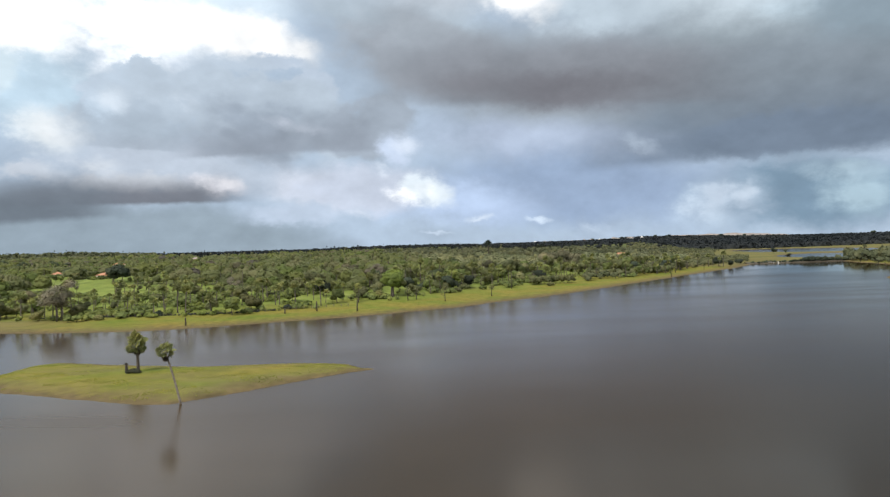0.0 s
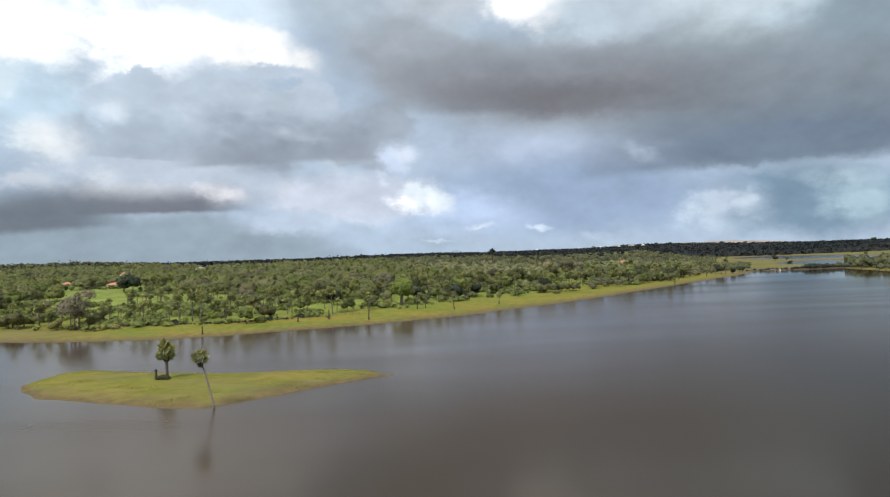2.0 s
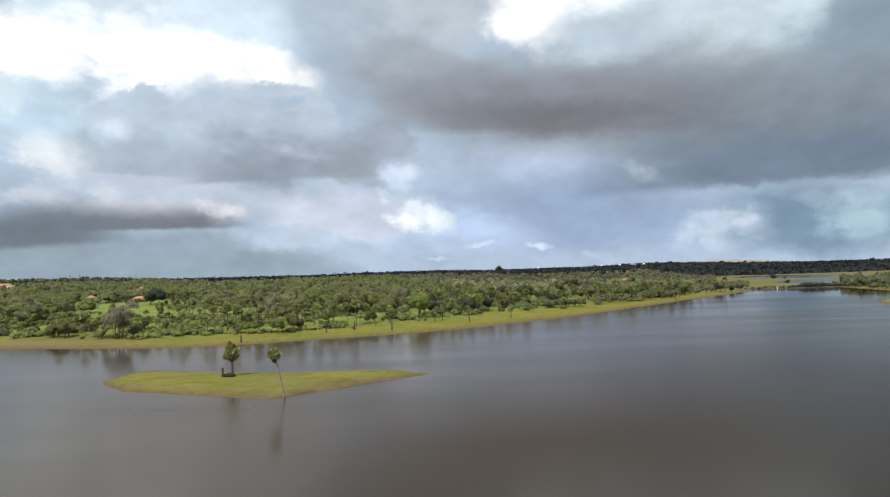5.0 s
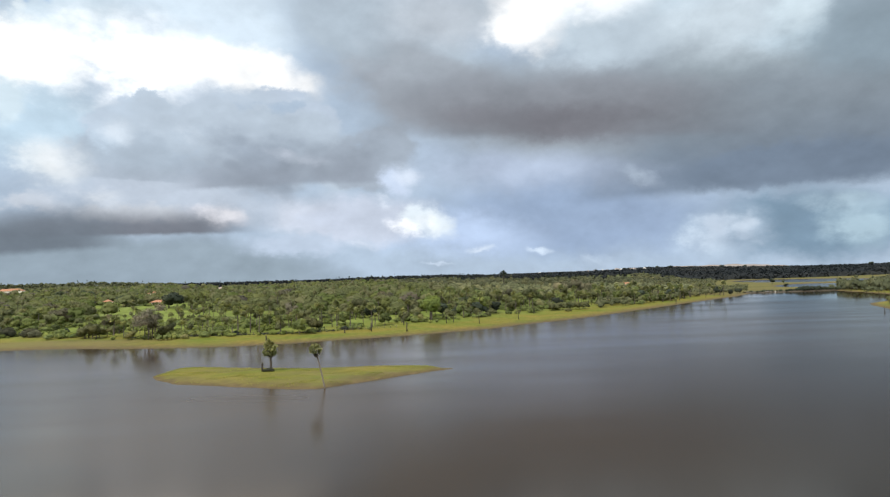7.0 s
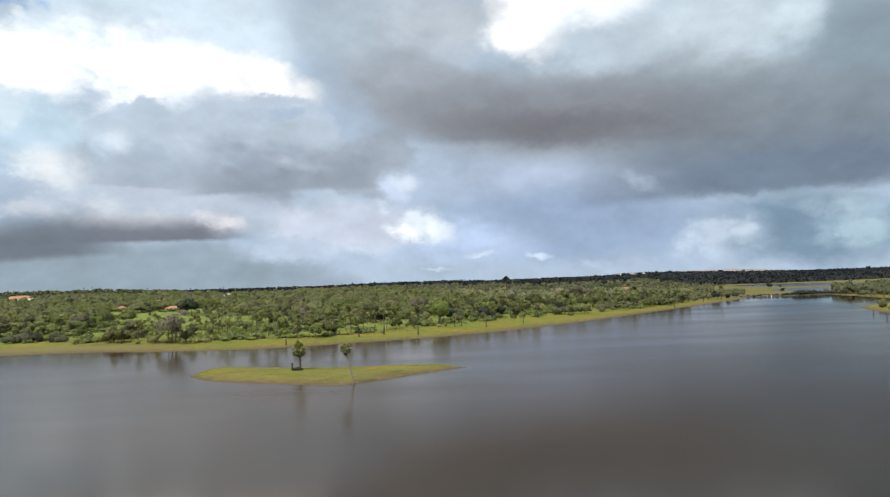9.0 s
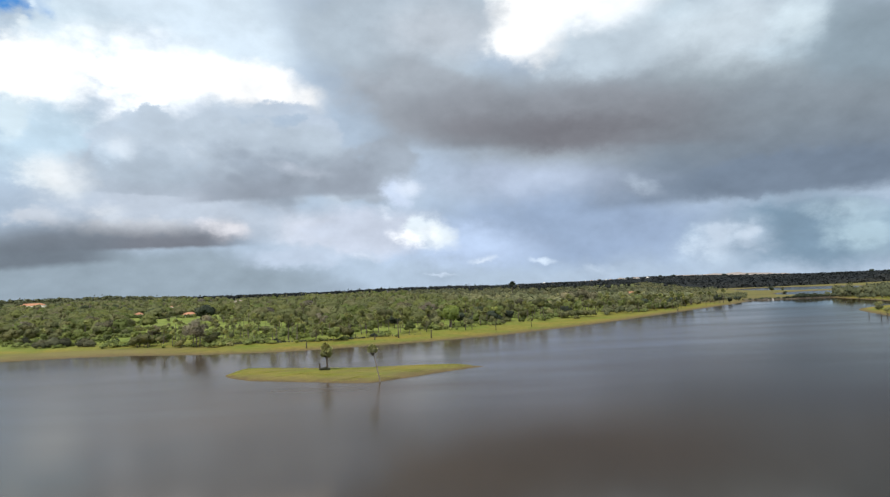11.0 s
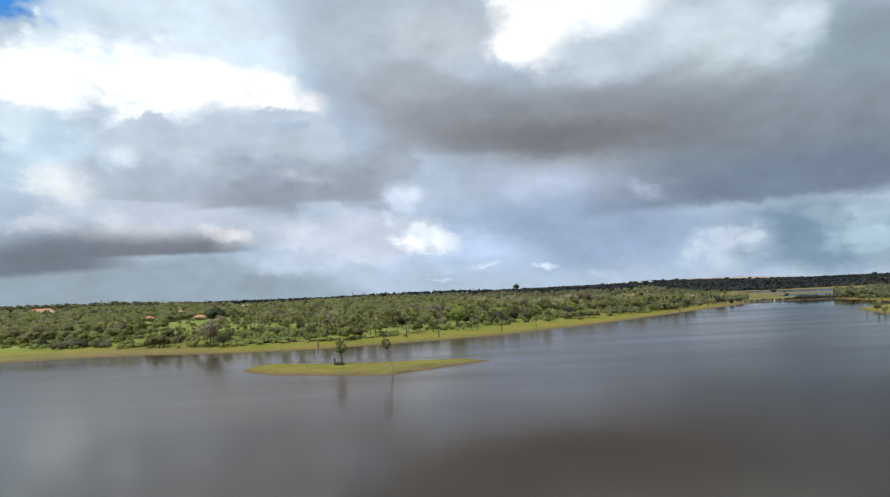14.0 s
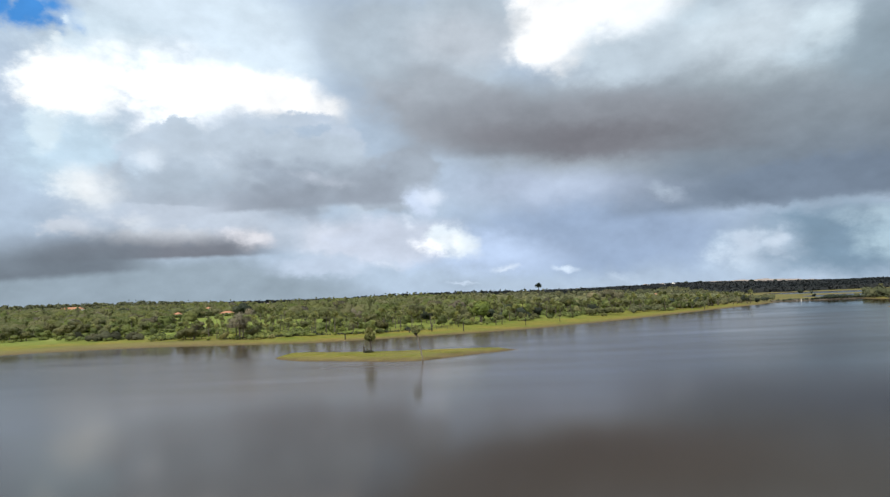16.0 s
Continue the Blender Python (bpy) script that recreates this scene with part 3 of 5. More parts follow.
def box(x0, x1, y0, y1, z0, z1):
    vs = [Vector((x, y, z)) for z in (z0, z1) for x, y in ((x0, y0), (x1, y0), (x1, y1), (x0, y1))]
    return vs, [(3, 2, 1, 0), (4, 5, 6, 7), (0, 1, 5, 4), (1, 2, 6, 5), (2, 3, 7, 6), (3, 0, 4, 7)]


def round_off(mesh, normals):
    """Leaf clumps take their shading from the round of the crown."""
    mesh.shade_smooth()
    normals = normals / np.linalg.norm(normals, axis=1)[:, None]
    mesh.normals_split_custom_set_from_vertices(normals.tolist())
    return mesh


GOLDEN = (1 + 5 ** 0.5) / 2
KNOB = np.array([(a, b * GOLDEN, 0) for a in (-1, 1) for b in (1, -1)] + [(0, a, b * GOLDEN) for a in (-1, 1) for b in (1, -1)]
                + [(b * GOLDEN, 0, a) for a in (-1, 1) for b in (1, -1)]) / math.sqrt(1 + GOLDEN ** 2)
KNOB_FACES = np.array([(i, j, k) if np.dot(np.cross(KNOB[j] - KNOB[i], KNOB[k] - KNOB[i]), KNOB[i]) > 0 else (i, k, j)
                       for i in range(12) for j in range(i + 1, 12) for k in range(j + 1, 12)
                       if max(np.linalg.norm(KNOB[i] - KNOB[j]), np.linalg.norm(KNOB[j] - KNOB[k]), np.linalg.norm(KNOB[i] - KNOB[k])) < 1.2])


def leaf_mesh(name, rng, lobes, count, size, mat, dense=True):
    """A crown: leaf clumps, and where it is dense the close-set inner leaves that fill it."""
    v, f = leaf_cloud(rng, lobes, count, size, 0.86 if dense else 0.3)
    hearts, radii = np.array([c for c, _ in lobes]), np.array([r for _, r in lobes])
    at = v.reshape(-1, 4, 3).mean(1)
    gap = (at[:, None, :] - hearts) / radii
    near = np.abs(np.linalg.norm(gap, axis=2) - 1).argmin(1)
    out = gap[np.arange(len(at)), near]
    whole = (at - hearts.mean(0)) / (np.abs(at - hearts.mean(0)).max(0) + 1e-6)
    normals = np.repeat(0.45 * out + 0.9 * whole + np.array([0, 0, 0.15]), 4, 0)
    faces = f.tolist()
    if dense:
        inner = hearts[:, None, :] + KNOB * radii[:, None, :] * rng.uniform(0.74, 0.94, (len(lobes), 12, 1))
        faces += (KNOB_FACES[None] + len(v) + 12 * np.arange(len(lobes))[:, None, None]).reshape(-1, 3).tolist()
        inner_out = 0.45 * KNOB + 0.9 * (inner - hearts.mean(0)) / (np.abs(at - hearts.mean(0)).max(0) + 1e-6) + np.array([0, 0, 0.15])
        v, normals = np.concatenate([v, inner.reshape(-1, 3)]), np.concatenate([normals, inner_out.reshape(-1, 3)])
    return round_off(mesh_of(name, v, faces, mat), normals)


def leaf_cloud(rng, lobes, count, size, hollow=0.86):
    """Small bent leaf clumps spread over lobes (centre, radii): an uneven crown with gaps."""
    weights = np.array([r[0] * r[1] for _, r in lobes])
    pick = rng.choice(len(lobes), count, p=weights / weights.sum())
    centre, radius = np.array([c for c, _ in lobes])[pick], np.array([r for _, r in lobes])[pick]
    d = rng.normal(size=(count, 3))
    d /= np.linalg.norm(d, axis=1)[:, None]
    d[:, 2] = np.where(d[:, 2] < -0.35, -d[:, 2], d[:, 2])
    at = centre + d * radius * rng.uniform(hollow, 1.08, (count, 1))
    n = d + np.array([0, 0, 0.2]) + rng.normal(scale=0.2, size=(count, 3))
    n /= np.linalg.norm(n, axis=1)[:, None]
    a = np.cross(n, rng.normal(size=(count, 3)))
    a /= np.linalg.norm(a, axis=1)[:, None]
    b = np.cross(n, a)
    s = size * rng.uniform(0.55, 1.35, (count, 1))
    v = np.stack([at - a * s - b * s * 0.5, at + a * s * 0.2 - b * s, at + a * s + b * s * 0.4 + n * s * 0.3, at - a * s * 0.3 + b * s], 1)
    return v.reshape(-1, 3), np.arange(count * 4).reshape(-1, 4)


def fan_leaf(reach=1.0, blades=7, stalk=0.55, width=0.03, slim=0.19):
    """A palm's fan leaf: a stalk along x with pointed blades spread from its end."""
    vs = [Vector(p) for p in ((0, -width, 0), (0, width, 0), (stalk, width, 0.04), (stalk, -width, 0.04))]
    fs = [(0, 3, 2, 1)]
    for k in range(blades):
        w = radians(-95 + 190 * k / (blades - 1))
        d, side = Vector((math.cos(w), math.sin(w), 0)), Vector((-math.sin(w), math.cos(w), 0))
        long = (reach - stalk) * (1.0 - 0.22 * abs(math.sin(w)))
        n = len(vs)
        root = Vector((stalk, 0, 0.04))
        vs += [root, root + d * long * 0.6 + side * long * slim + Vector((0, 0, 0.03)),
               root + d * long - Vector((0, 0, 0.22 * long)), root + d * long * 0.6 - side * long * slim - Vector((0, 0, 0.03))]
        fs.append((n, n + 1, n + 2, n + 3))
    return vs, fs


def aimed(direction, at=(0, 0, 0), size=1.0, twist=0.0):
    """A matrix that turns +x to a direction, with z as far up as it goes."""
    x = Vector(direction).normalized()
    y = Vector((0, 0, 1)).cross(x)
    y = y.normalized() if y.length > 0.05 else Vector((0, 1, 0))
    z = x.cross(y)
    m = Matrix((x, y, z)).transposed().to_4x4()
    return Matrix.Translation(at) @ m @ Matrix.Rotation(twist, 4, "X") @ Matrix.Scale(size, 4)


def crown_directions(rng, count, low=-0.45, high=1.0):
    out = []
    for k in range(count):
        z = low + (high - low) * ((k + 0.5) / count) ** 0.9
        w = k * 2.39996 + rng.uniform(-0.3, 0.3)
        r = math.sqrt(max(0.0, 1 - z * z))
        out.append(Vector((r * math.cos(w), r * math.sin(w), z + rng.uniform(-0.08, 0.08))))
    return out


# ---------------------------------------------------------------- the lie of the land
SHORE_X = (-2000, -700, -440, -370, -325, -290, -255, -200, -153, -115, -97, -70, -45, -20, 0, 30, 62, 107, 155, 202, 243, 285, 330, 420, 900, 2500)
SHORE_Y = (-1600, -500, -120, 40, 130, 190, 224, 232, 220, 214, 216, 227, 234, 245, 257, 284, 311, 360, 413, 465, 508, 566, 570, 574, 580, 600)
RIGHT_Y = (-2500, -600, 0, 150, 261, 320, 352, 366, 385, 430, 500, 549, 575, 700)
RIGHT_X = (900, 420, 250, 205, 214, 236, 252, 275, 318, 336, 350, 358, 372, 380)


def ease(a, b, v):
    u = np.clip((v - a) / (b - a), 0, 1)
    return u * u * (3 - 2 * u)


def softened(v, xs, ys, reach):
    return sum(np.interp(v + k * reach, xs, ys) for k in (-1, -0.5, 0, 0.5, 1)) / 5


def wobble(x, y, scale, seed):
    """Cheap rolling unevenness between about -1 and 1."""
    u, v = x / scale + seed, y / scale - seed * 0.7
    return (np.sin(u + 1.7 * np.sin(0.8 * v)) + np.sin(1.31 * v + 1.3 * np.sin(1.1 * u)) + 0.6 * np.sin(2.3 * u - 1.9 * v)
            + 0.5 * np.sin(3.7 * v + 2.9 * u)) / 3.1


def inland(x, y):
    """How far a place lies behind the far shore (negative on the lake)."""
    slope = np.abs(softened(x + 6, SHORE_X, SHORE_Y, 8) - softened(x - 6, SHORE_X, SHORE_Y, 8)) / 12
    return (y - softened(x, SHORE_X, SHORE_Y, 8) + 1.8 * wobble(x, y, 11, 2) + 0.7 * wobble(x, y, 3.1, 5)) / np.sqrt(1 + slope ** 2)


def island_edge(x, y):
    """Positive on the islet: a long low bar that tapers off to a spit."""
    u = (x + 62) * math.cos(radians(-4)) + (y - 132) * math.sin(radians(-4))
    v = -(x + 62) * math.sin(radians(-4)) + (y - 132) * math.cos(radians(-4))
    front = np.interp(u, (-41, -36, -28, -18, -8, 8, 14, 24, 34, 40, 46), (2.0, -4.6, -11.0, -14.6, -17.6, -22.4, -23.2, -14.0, -4.0, 1.5, 4.4))
    back = np.interp(u, (-42.5, -40, -37, -20, 0, 20, 32, 38, 42, 46), (6.0, 17.0, 20.3, 16.0, 11.7, 13.0, 13.0, 11.0, 6.0, 5.0))
    ends = np.minimum((u + 41.5) * 2.0, (46 - u) * 1.2)
    return np.minimum(np.minimum(v - front, back - v), ends) + 0.55 * wobble(x, y, 4.2, 3)


def height(x, y):
    x, y = np.asarray(x, float), np.asarray(y, float)
    d = inland(x, y)
    right = x - softened(y, RIGHT_Y, RIGHT_X, 8) + 1.5 * wobble(x, y, 7, 9)
    far = np.hypot(x, y)
    valley = ease(0.30, 0.43, x / np.maximum(y, 60)) * ease(350, 450, y)
    rise = (18 * (1 - np.exp(-np.maximum(d - 25, 0) / 330)) + (6 - 4.5 * ease(-0.02, 0.12, x / np.maximum(y, 60))) * ease(950, 1300, far)) * (1 - valley)
    left = -x / np.maximum(y, 60)
    rise = rise + np.where(d > 25, 8 * ease(0.44, 0.62, left) * ease(1190, 1440, far) + 3.8 * np.exp(-((x + 240) / 60) ** 2 - ((y - 426) / 45) ** 2) + 4.2 * np.exp(-((x + 310) / 36) ** 2 - ((y - 493) / 36) ** 2) + 2.2 * np.exp(-((x + 361) / 45) ** 2 - ((y - 680) / 45) ** 2) + 3.0 * np.exp(-((x + 321) / 45) ** 2 - ((y - 789) / 45) ** 2), 0)
    beach = np.where(d > 0, 1.3 * (1 - np.exp(-np.maximum(d, 0) / 14)), np.maximum(d * 0.12, -3))
    ridge = ((19 - 14 * ease(0.28, 0.62, x / np.maximum(y, 60))) * ease(1300, 1750, far + 60 * wobble(x, y, 300, 1)) + 9 * ease(1800, 2300, far)) * ease(0.05, 0.35, x / np.maximum(y, 60))
    z = beach + np.maximum(rise, np.where(d > 0, ridge, 0)) + np.where(d > 30, 0.5 * wobble(x, y, 40, 4), 0)
    # ponds behind the causeway
    pond = 1 - np.hypot(((x - 452) * 0.5 + (y - 722) * 0.866) / 104, ((x - 452) * 0.866 - (y - 722) * 0.5) / 62)
    mere = 1 - np.hypot((x - 575) / 105, (y - 985) / 165)
    z = np.where(pond > 0, np.minimum(z, 1.2 - 9 * pond), z)
    z = np.where(mere > 0, np.minimum(z, 1.2 - 9 * mere), z)
    bank = np.where(right > 0, 1.6 * (1 - np.exp(-np.maximum(right, 0) / 12)) + 0.012 * np.maximum(right - 30, 0), np.maximum(right * 0.12, -3))
    z = np.where(y < 590, np.maximum(z, bank), z)
    isle = island_edge(x, y)
    z = np.maximum(z, np.where(isle > 0, 1.15 * (1 - np.exp(-np.maximum(isle, 0) / 5)), np.maximum(isle * 0.12, -3)))
    return z


def ground_at(x, y):
    return float(height(x, y))


def steps(*runs):
    out = []
    for a, b, s in runs:
        out.extend(np.arange(a, b, s))
    return np.array(out)


def grown(start, stop, first, rate):
    out, v, s = [], start, first
    while v < stop:
        out.append(v)
        s *= rate
        v += s
    return np.array(out + [stop])


def tree_line(x):
    """Depth behind the shore at which the woods begin."""
    return np.interp(x, (-400, -300, -250, -210, -175, -100, -50, -25, 20, 80, 130, 250), (60, 66, 50, 36, 29, 34, 31, 46, 46, 40, 22, 14))


def clearing(x, y):
    """Open meadow between the trees."""
    spots = ((-238, 440, 44, 72), (-185, 345, 58, 48), (-125, 300, 46, 36), (-200, 292, 50, 26), (80, 590, 34, 34), (-262, 290, 34, 16), (-310, 489, 13, 16), (-302, 470, 10, 18), (-294, 450, 9, 16), (-361, 672, 14, 30), (-321, 780, 16, 36), (-690, 908, 40, 50), (-228, 408, 16, 30), (174, 606, 18, 30))
    return np.maximum.reduce([1 - np.hypot((x - a) / p, (y - b) / q) for a, b, p, q in spots])


def glade(x, y):
    """Where the front of the woods opens into grass under scattered palms."""
    return wobble(x, y, 9, 15) + 0.5 * wobble(x, y, 31, 2)


def wooded(x, y):
    d = inland(x, y)
    return (d > tree_line(x) + 9 * wobble(x, y, 14, 6)) & (clearing(x, y) < 0) & (x < np.maximum(0.42 * y + 20, 120))


def build_ground():
    xs = np.concatenate([-grown(330, 4700, 3.2, 1.12)[::-1], steps((-327, -112, 2.5), (-112, -12, 0.8), (-12, 300, 2.5)), grown(300, 4700, 3, 1.12)])
    ys = np.concatenate([-grown(0, 4700, 20, 1.25)[::-1], steps((10, 102, 6), (102, 162, 0.8), (162, 196, 3), (196, 300, 1.3), (300, 620, 3)), grown(620, 4700, 4, 1.07)])
    gx, gy = np.meshgrid(xs, ys)
    gz = height(gx, gy)
    nx, ny = len(xs), len(ys)
    idx = np.arange(nx * ny).reshape(ny, nx)
    faces = np.stack([idx[:-1, :-1], idx[:-1, 1:], idx[1:, 1:], idx[1:, :-1]], -1).reshape(-1, 4)
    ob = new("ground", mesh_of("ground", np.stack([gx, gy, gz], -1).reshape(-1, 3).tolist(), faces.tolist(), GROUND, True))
    dark_amount = np.where(wooded(gx, gy) & (inland(gx, gy) > tree_line(gx) + 55), 0.75, 0.0)
    dark_amount = np.where((gx > 0.34 * gy) & (gy > 560), np.clip(0.5 + 0.35 * wobble(gx, gy * 2.5, 60, 5), 0.15, 0.8), dark_amount)
    dark_amount = np.where((np.hypot(gx, gy) > 1310) & (gz > 2), 1.0, dark_amount)
    ob.data.attributes.new("dark_ground", "FLOAT", "POINT").data.foreach_set("value", dark_amount.ravel())
    depth = inland(gx, gy)
    worn = ease(-120, -190, gx) * ease(34, 22, depth + 5 * wobble(gx, gy, 12, 4)) * (depth > -2) * 0.8
    worn = np.maximum(worn, (gx > 0.30 * gy) * (gy > 520) * np.clip(0.55 + 0.4 * wobble(gx, gy * 2.5, 45, 8), 0.1, 0.9))
    isle = island_edge(gx, gy)
    worn = np.maximum(worn, (isle > -1) * ease(15.0, 3.0, isle + 3.5 * wobble(gx, gy, 7, 7)) * ease(-80, -48, gx) * ease(141, 123, gy) * 0.95)
    worn = np.maximum(worn, (isle > -1) * np.clip(0.25 + 0.5 * wobble(gx, gy * 2, 6, 3), 0, 0.5))
    ob.data.attributes.new("bare_shore", "FLOAT", "POINT").data.foreach_set("value", worn.ravel())
    tagged(ob, "grassy yellow-green lake shore and low islet with brown muddy rim", "ground", kind="structure")


build_ground()
lake = new("water", mesh_of("water", [(-4700, -4700, 0), (4700, -4700, 0), (4700, 4700, 0), (-4700, 4700, 0)], [(0, 1, 2, 3)], WATER))
tagged(lake, "calm brown lake water reflecting the clouds and trees", "lake", kind="structure")


# ---------------------------------------------------------------- the islet
def palm_trunk(points, r0, r1, sides=9):
    n = len(points)
    return tube(points, [r0 + (r1 - r0) * k / (n - 1) + (0.12 * r0 if k == 0 else 0) for k in range(n)], sides)


def curve_points(a, b, c, n):
    a, b, c = Vector(a), Vector(b), Vector(c)
    return [a * (1 - t) ** 2 + b * (2 * t * (1 - t)) + c * t * t for t in (k / (n - 1) for k in range(n))]


FROND = mesh_of("frond", *fan_leaf(1.0, 13, 0.46, slim=0.13), PALM_LEAF)
DRY_FROND = mesh_of("dry_frond", *fan_leaf(1.0, 7, 0.5), PALM_DEAD)


def islet_palm(label, base, bend, top, r0, r1, count, size, stretch, skirt, seed):
    rng = random.Random(seed)
    root = thing("palm_tree", label, "palm tree", Matrix.Translation(base), "palms on the islet")
    off = Vector(top) - Vector(base)
    pts = curve_points((0, 0, -0.5), Vector(bend) - Vector(base), off, 12)
    part("trunk", mesh_of("palm_trunk", *palm_trunk(pts, r0, r1), PALM_BARK if r0 < 0.3 else DARK_BARK, True), root)
    for d in crown_directions(rng, count, -0.6):
        up = Vector((0, 0, stretch * d.z))
        part("frond", FROND, root, m=aimed(d, off + up, size * rng.uniform(0.72, 1.22), rng.uniform(-1.5, 1.5)))
    for k in range(skirt):
        w = k * 2.4
        d = Vector((0.32 * math.cos(w), 0.32 * math.sin(w), -1))
        part("dry_frond", DRY_FROND, root, "drooping dead brown frond", m=aimed(d, off - Vector((0, 0, 0.35 + 0.1 * (k % 3))), size * 0.8, rng.uniform(-1, 1)))
    return root


islet_palm("tall slender palm leaning out over the water at the islet's edge", (-47.4, 108.1, 0.0), (-48.3, 107.6, 5.2), (-49.3, 106.8, 9.5),
           0.20, 0.14, 21, 1.60, 0.2, 14, 3)
islet_palm("stout palm with a full tall crown on the islet", (-67.7, 133.6, ground_at(-67.7, 133.6)), (-67.7, 133.6, 3.0), (-68.0, 134.0, 6.9),
           0.34, 0.29, 44, 2.25, 1.05, 14, 5)


def stump():
    base = (-70.2, 133.4, ground_at(-70.2, 133.4))
    root = thing("tree_stump", "short dark dead palm stump beside the stout palm", "stump", Matrix.Translation(base))
    part("trunk", mesh_of("stump_trunk", *tube([(0, 0, -0.2), (0.05, 0, 0.7), (0, 0.03, 1.4), (0.05, 0, 1.9)], [0.36, 0.29, 0.27, 0.24], 8), DARK_BARK, True), root)
    rng = np.random.default_rng(4)
    part("ragged_top", mesh_of("stump_top", *leaf_cloud(rng, [((0, 0, 1.9), (0.3, 0.3, 0.3))], 60, 0.12), PALM_DEAD), root, "ragged dead leaf bases")


stump()


def shrub(name, label, category, at, lobes, count, size, mat, seed, group="", stems=5):
    rng = np.random.default_rng(seed)
    root = thing(name, label, category, Matrix.Translation((at[0], at[1], ground_at(*at))), group)
    pieces = []
    for k in range(stems):
        c = Vector(lobes[k % len(lobes)][0])
        pieces.append(tube(curve_points((0.2 * math.cos(k), 0.2 * math.sin(k), -0.1), c * 0.4, c, 4), (0.06, 0.05, 0.035, 0.015), 5))
    part("stems", mesh_of("shrub_stems", *joined(*pieces), DARK_BARK), root)
    part("leaves", leaf_mesh("shrub_leaves", rng, lobes, count, size, mat), root)
    return root


shrub("shrub", "low dark bush round the foot of the palm", "bush", (-68.2, 132.6),
      [((-1.0, 0, 0.35), (0.8, 0.7, 0.45)), ((0, 0.3, 0.45), (0.9, 0.8, 0.55)), ((0.9, 0, 0.3), (0.7, 0.6, 0.4))], 520, 0.14, LEAF_BROWN, 6)


def grass_field(name, label, places, size, seed, mat=GRASS_BLADE):
    """Tufts of a few bent blades each, as one sheet of stuff."""
    rng = np.random.default_rng(seed)
    n = len(places)
    vs, fs = [], []
    blades = 5
    w = rng.uniform(0, 2 * math.pi, (n, blades))
    lean = rng.uniform(0.2, 0.9, (n, blades))
    tall = size * rng.uniform(0.5, 1.3, (n, blades))
    base = places[:, None, :]
    out = np.stack([np.cos(w), np.sin(w), np.zeros_like(w)], -1)
    side = np.stack([-np.sin(w), np.cos(w), np.zeros_like(w)], -1) * (tall * 0.16)[..., None]
    tip = base + out * (tall * lean)[..., None] + np.array([0, 0, 1.0]) * tall[..., None]
    foot = base + out * (tall * 0.12)[..., None]
    v = np.stack([foot - side, foot + side, tip], 2).reshape(-1, 3)
    ob = new(name, mesh_of(name, v.tolist(), np.arange(len(v)).reshape(-1, 3).tolist(), mat))
    return tagged(ob, label, "grass", kind="stuff")


def scatter(rng, count, x0, x1, y0, y1, keep):
    x, y = rng.uniform(x0, x1, count), rng.uniform(y0, y1, count)
    ok = keep(x, y)
    x, y = x[ok], y[ok]
    return np.stack([x, y, height(x, y) - 0.03], -1)


rng = np.random.default_rng(11)
tufts = scatter(rng, 60000, -110, -14, 104, 158, lambda x, y: (island_edge(x, y) > 0.8) & (wobble(x, y * 2.2, 5, 8) + 0.6 * wobble(x, y * 2.2, 1.7, 3) + rng.normal(scale=0.25, size=x.shape) > 0.35))
grass_field("islet_grass", "short yellow-green grass tufts on the islet", tufts, 0.18, 12)


# ---------------------------------------------------------------- trees of the far bank
def bank_palm(seed, tall, crown, count):
    """A bank palm, trunk and crown, built at the origin."""
    rng = random.Random(seed)
    top = Vector((rng.uniform(-0.5, 0.5), rng.uniform(-0.5, 0.5), tall))
    trunk = mesh_of("palm_trunk", *palm_trunk(curve_points((0, 0, -0.4), (top.x * 0.2, top.y * 0.2, tall * 0.5), top, 6), 0.22, 0.13, 6), BARK, True)
    pieces = []
    leaf, faces = fan_leaf(1.0, 6, 0.42, 0.04)
    for d in crown_directions(rng, count, -0.55):
        m = aimed(d, top + Vector((0, 0, rng.uniform(-0.3, 0.4))), crown * rng.uniform(0.8, 1.15), rng.uniform(-0.6, 0.6))
        pieces.append(([m @ v for v in leaf], faces))
    return trunk, mesh_of("palm_crown", *joined(*pieces), PALM_LEAF)


def broad_tree(seed, tall, wide, leaves, size, mat, trunks=1, dense=True, stout=1.0):
    """A spreading tree, trunk with limbs and crown, built at the origin."""
    rng = np.random.default_rng(seed)
    lobes = []
    for k in range(9):
        w, r = k * 2.4 + rng.uniform(-0.4, 0.4), wide * (0.15 + 0.5 * rng.uniform())
        z = tall * rng.uniform(0.34, 0.82) if k else tall * 0.82
        s = wide * rng.uniform(0.30, 0.46)
        lobes.append(((r * math.cos(w), r * math.sin(w), z), (s, s, s * 0.85)))
    pieces = []
    for k in range(trunks):
        w = 2.1 * k
        foot = Vector((0.5 * math.cos(w), 0.5 * math.sin(w), -0.4)) if trunks > 1 else Vector((0, 0, -0.4))
        fork = foot + Vector((rng.uniform(-0.4, 0.4), rng.uniform(-0.4, 0.4), tall * 0.38 + 0.4))
        pieces.append(tube([foot, (foot + fork) / 2 + Vector((0.1, 0, 0)), fork], [q * wide * stout for q in (0.05, 0.042, 0.034)], 6))
        for c, _ in lobes[k::trunks]:
            pieces.append(tube(curve_points(fork, fork + Vector((0, 0, tall * 0.15)), c, 4), (0.03 * wide, 0.022 * wide, 0.014 * wide, 0.006 * wide), 5))
    trunk = mesh_of("tree_trunk", *joined(*pieces), BARK, True)
    return trunk, leaf_mesh("tree_crown", rng, lobes, leaves, size, mat, dense)


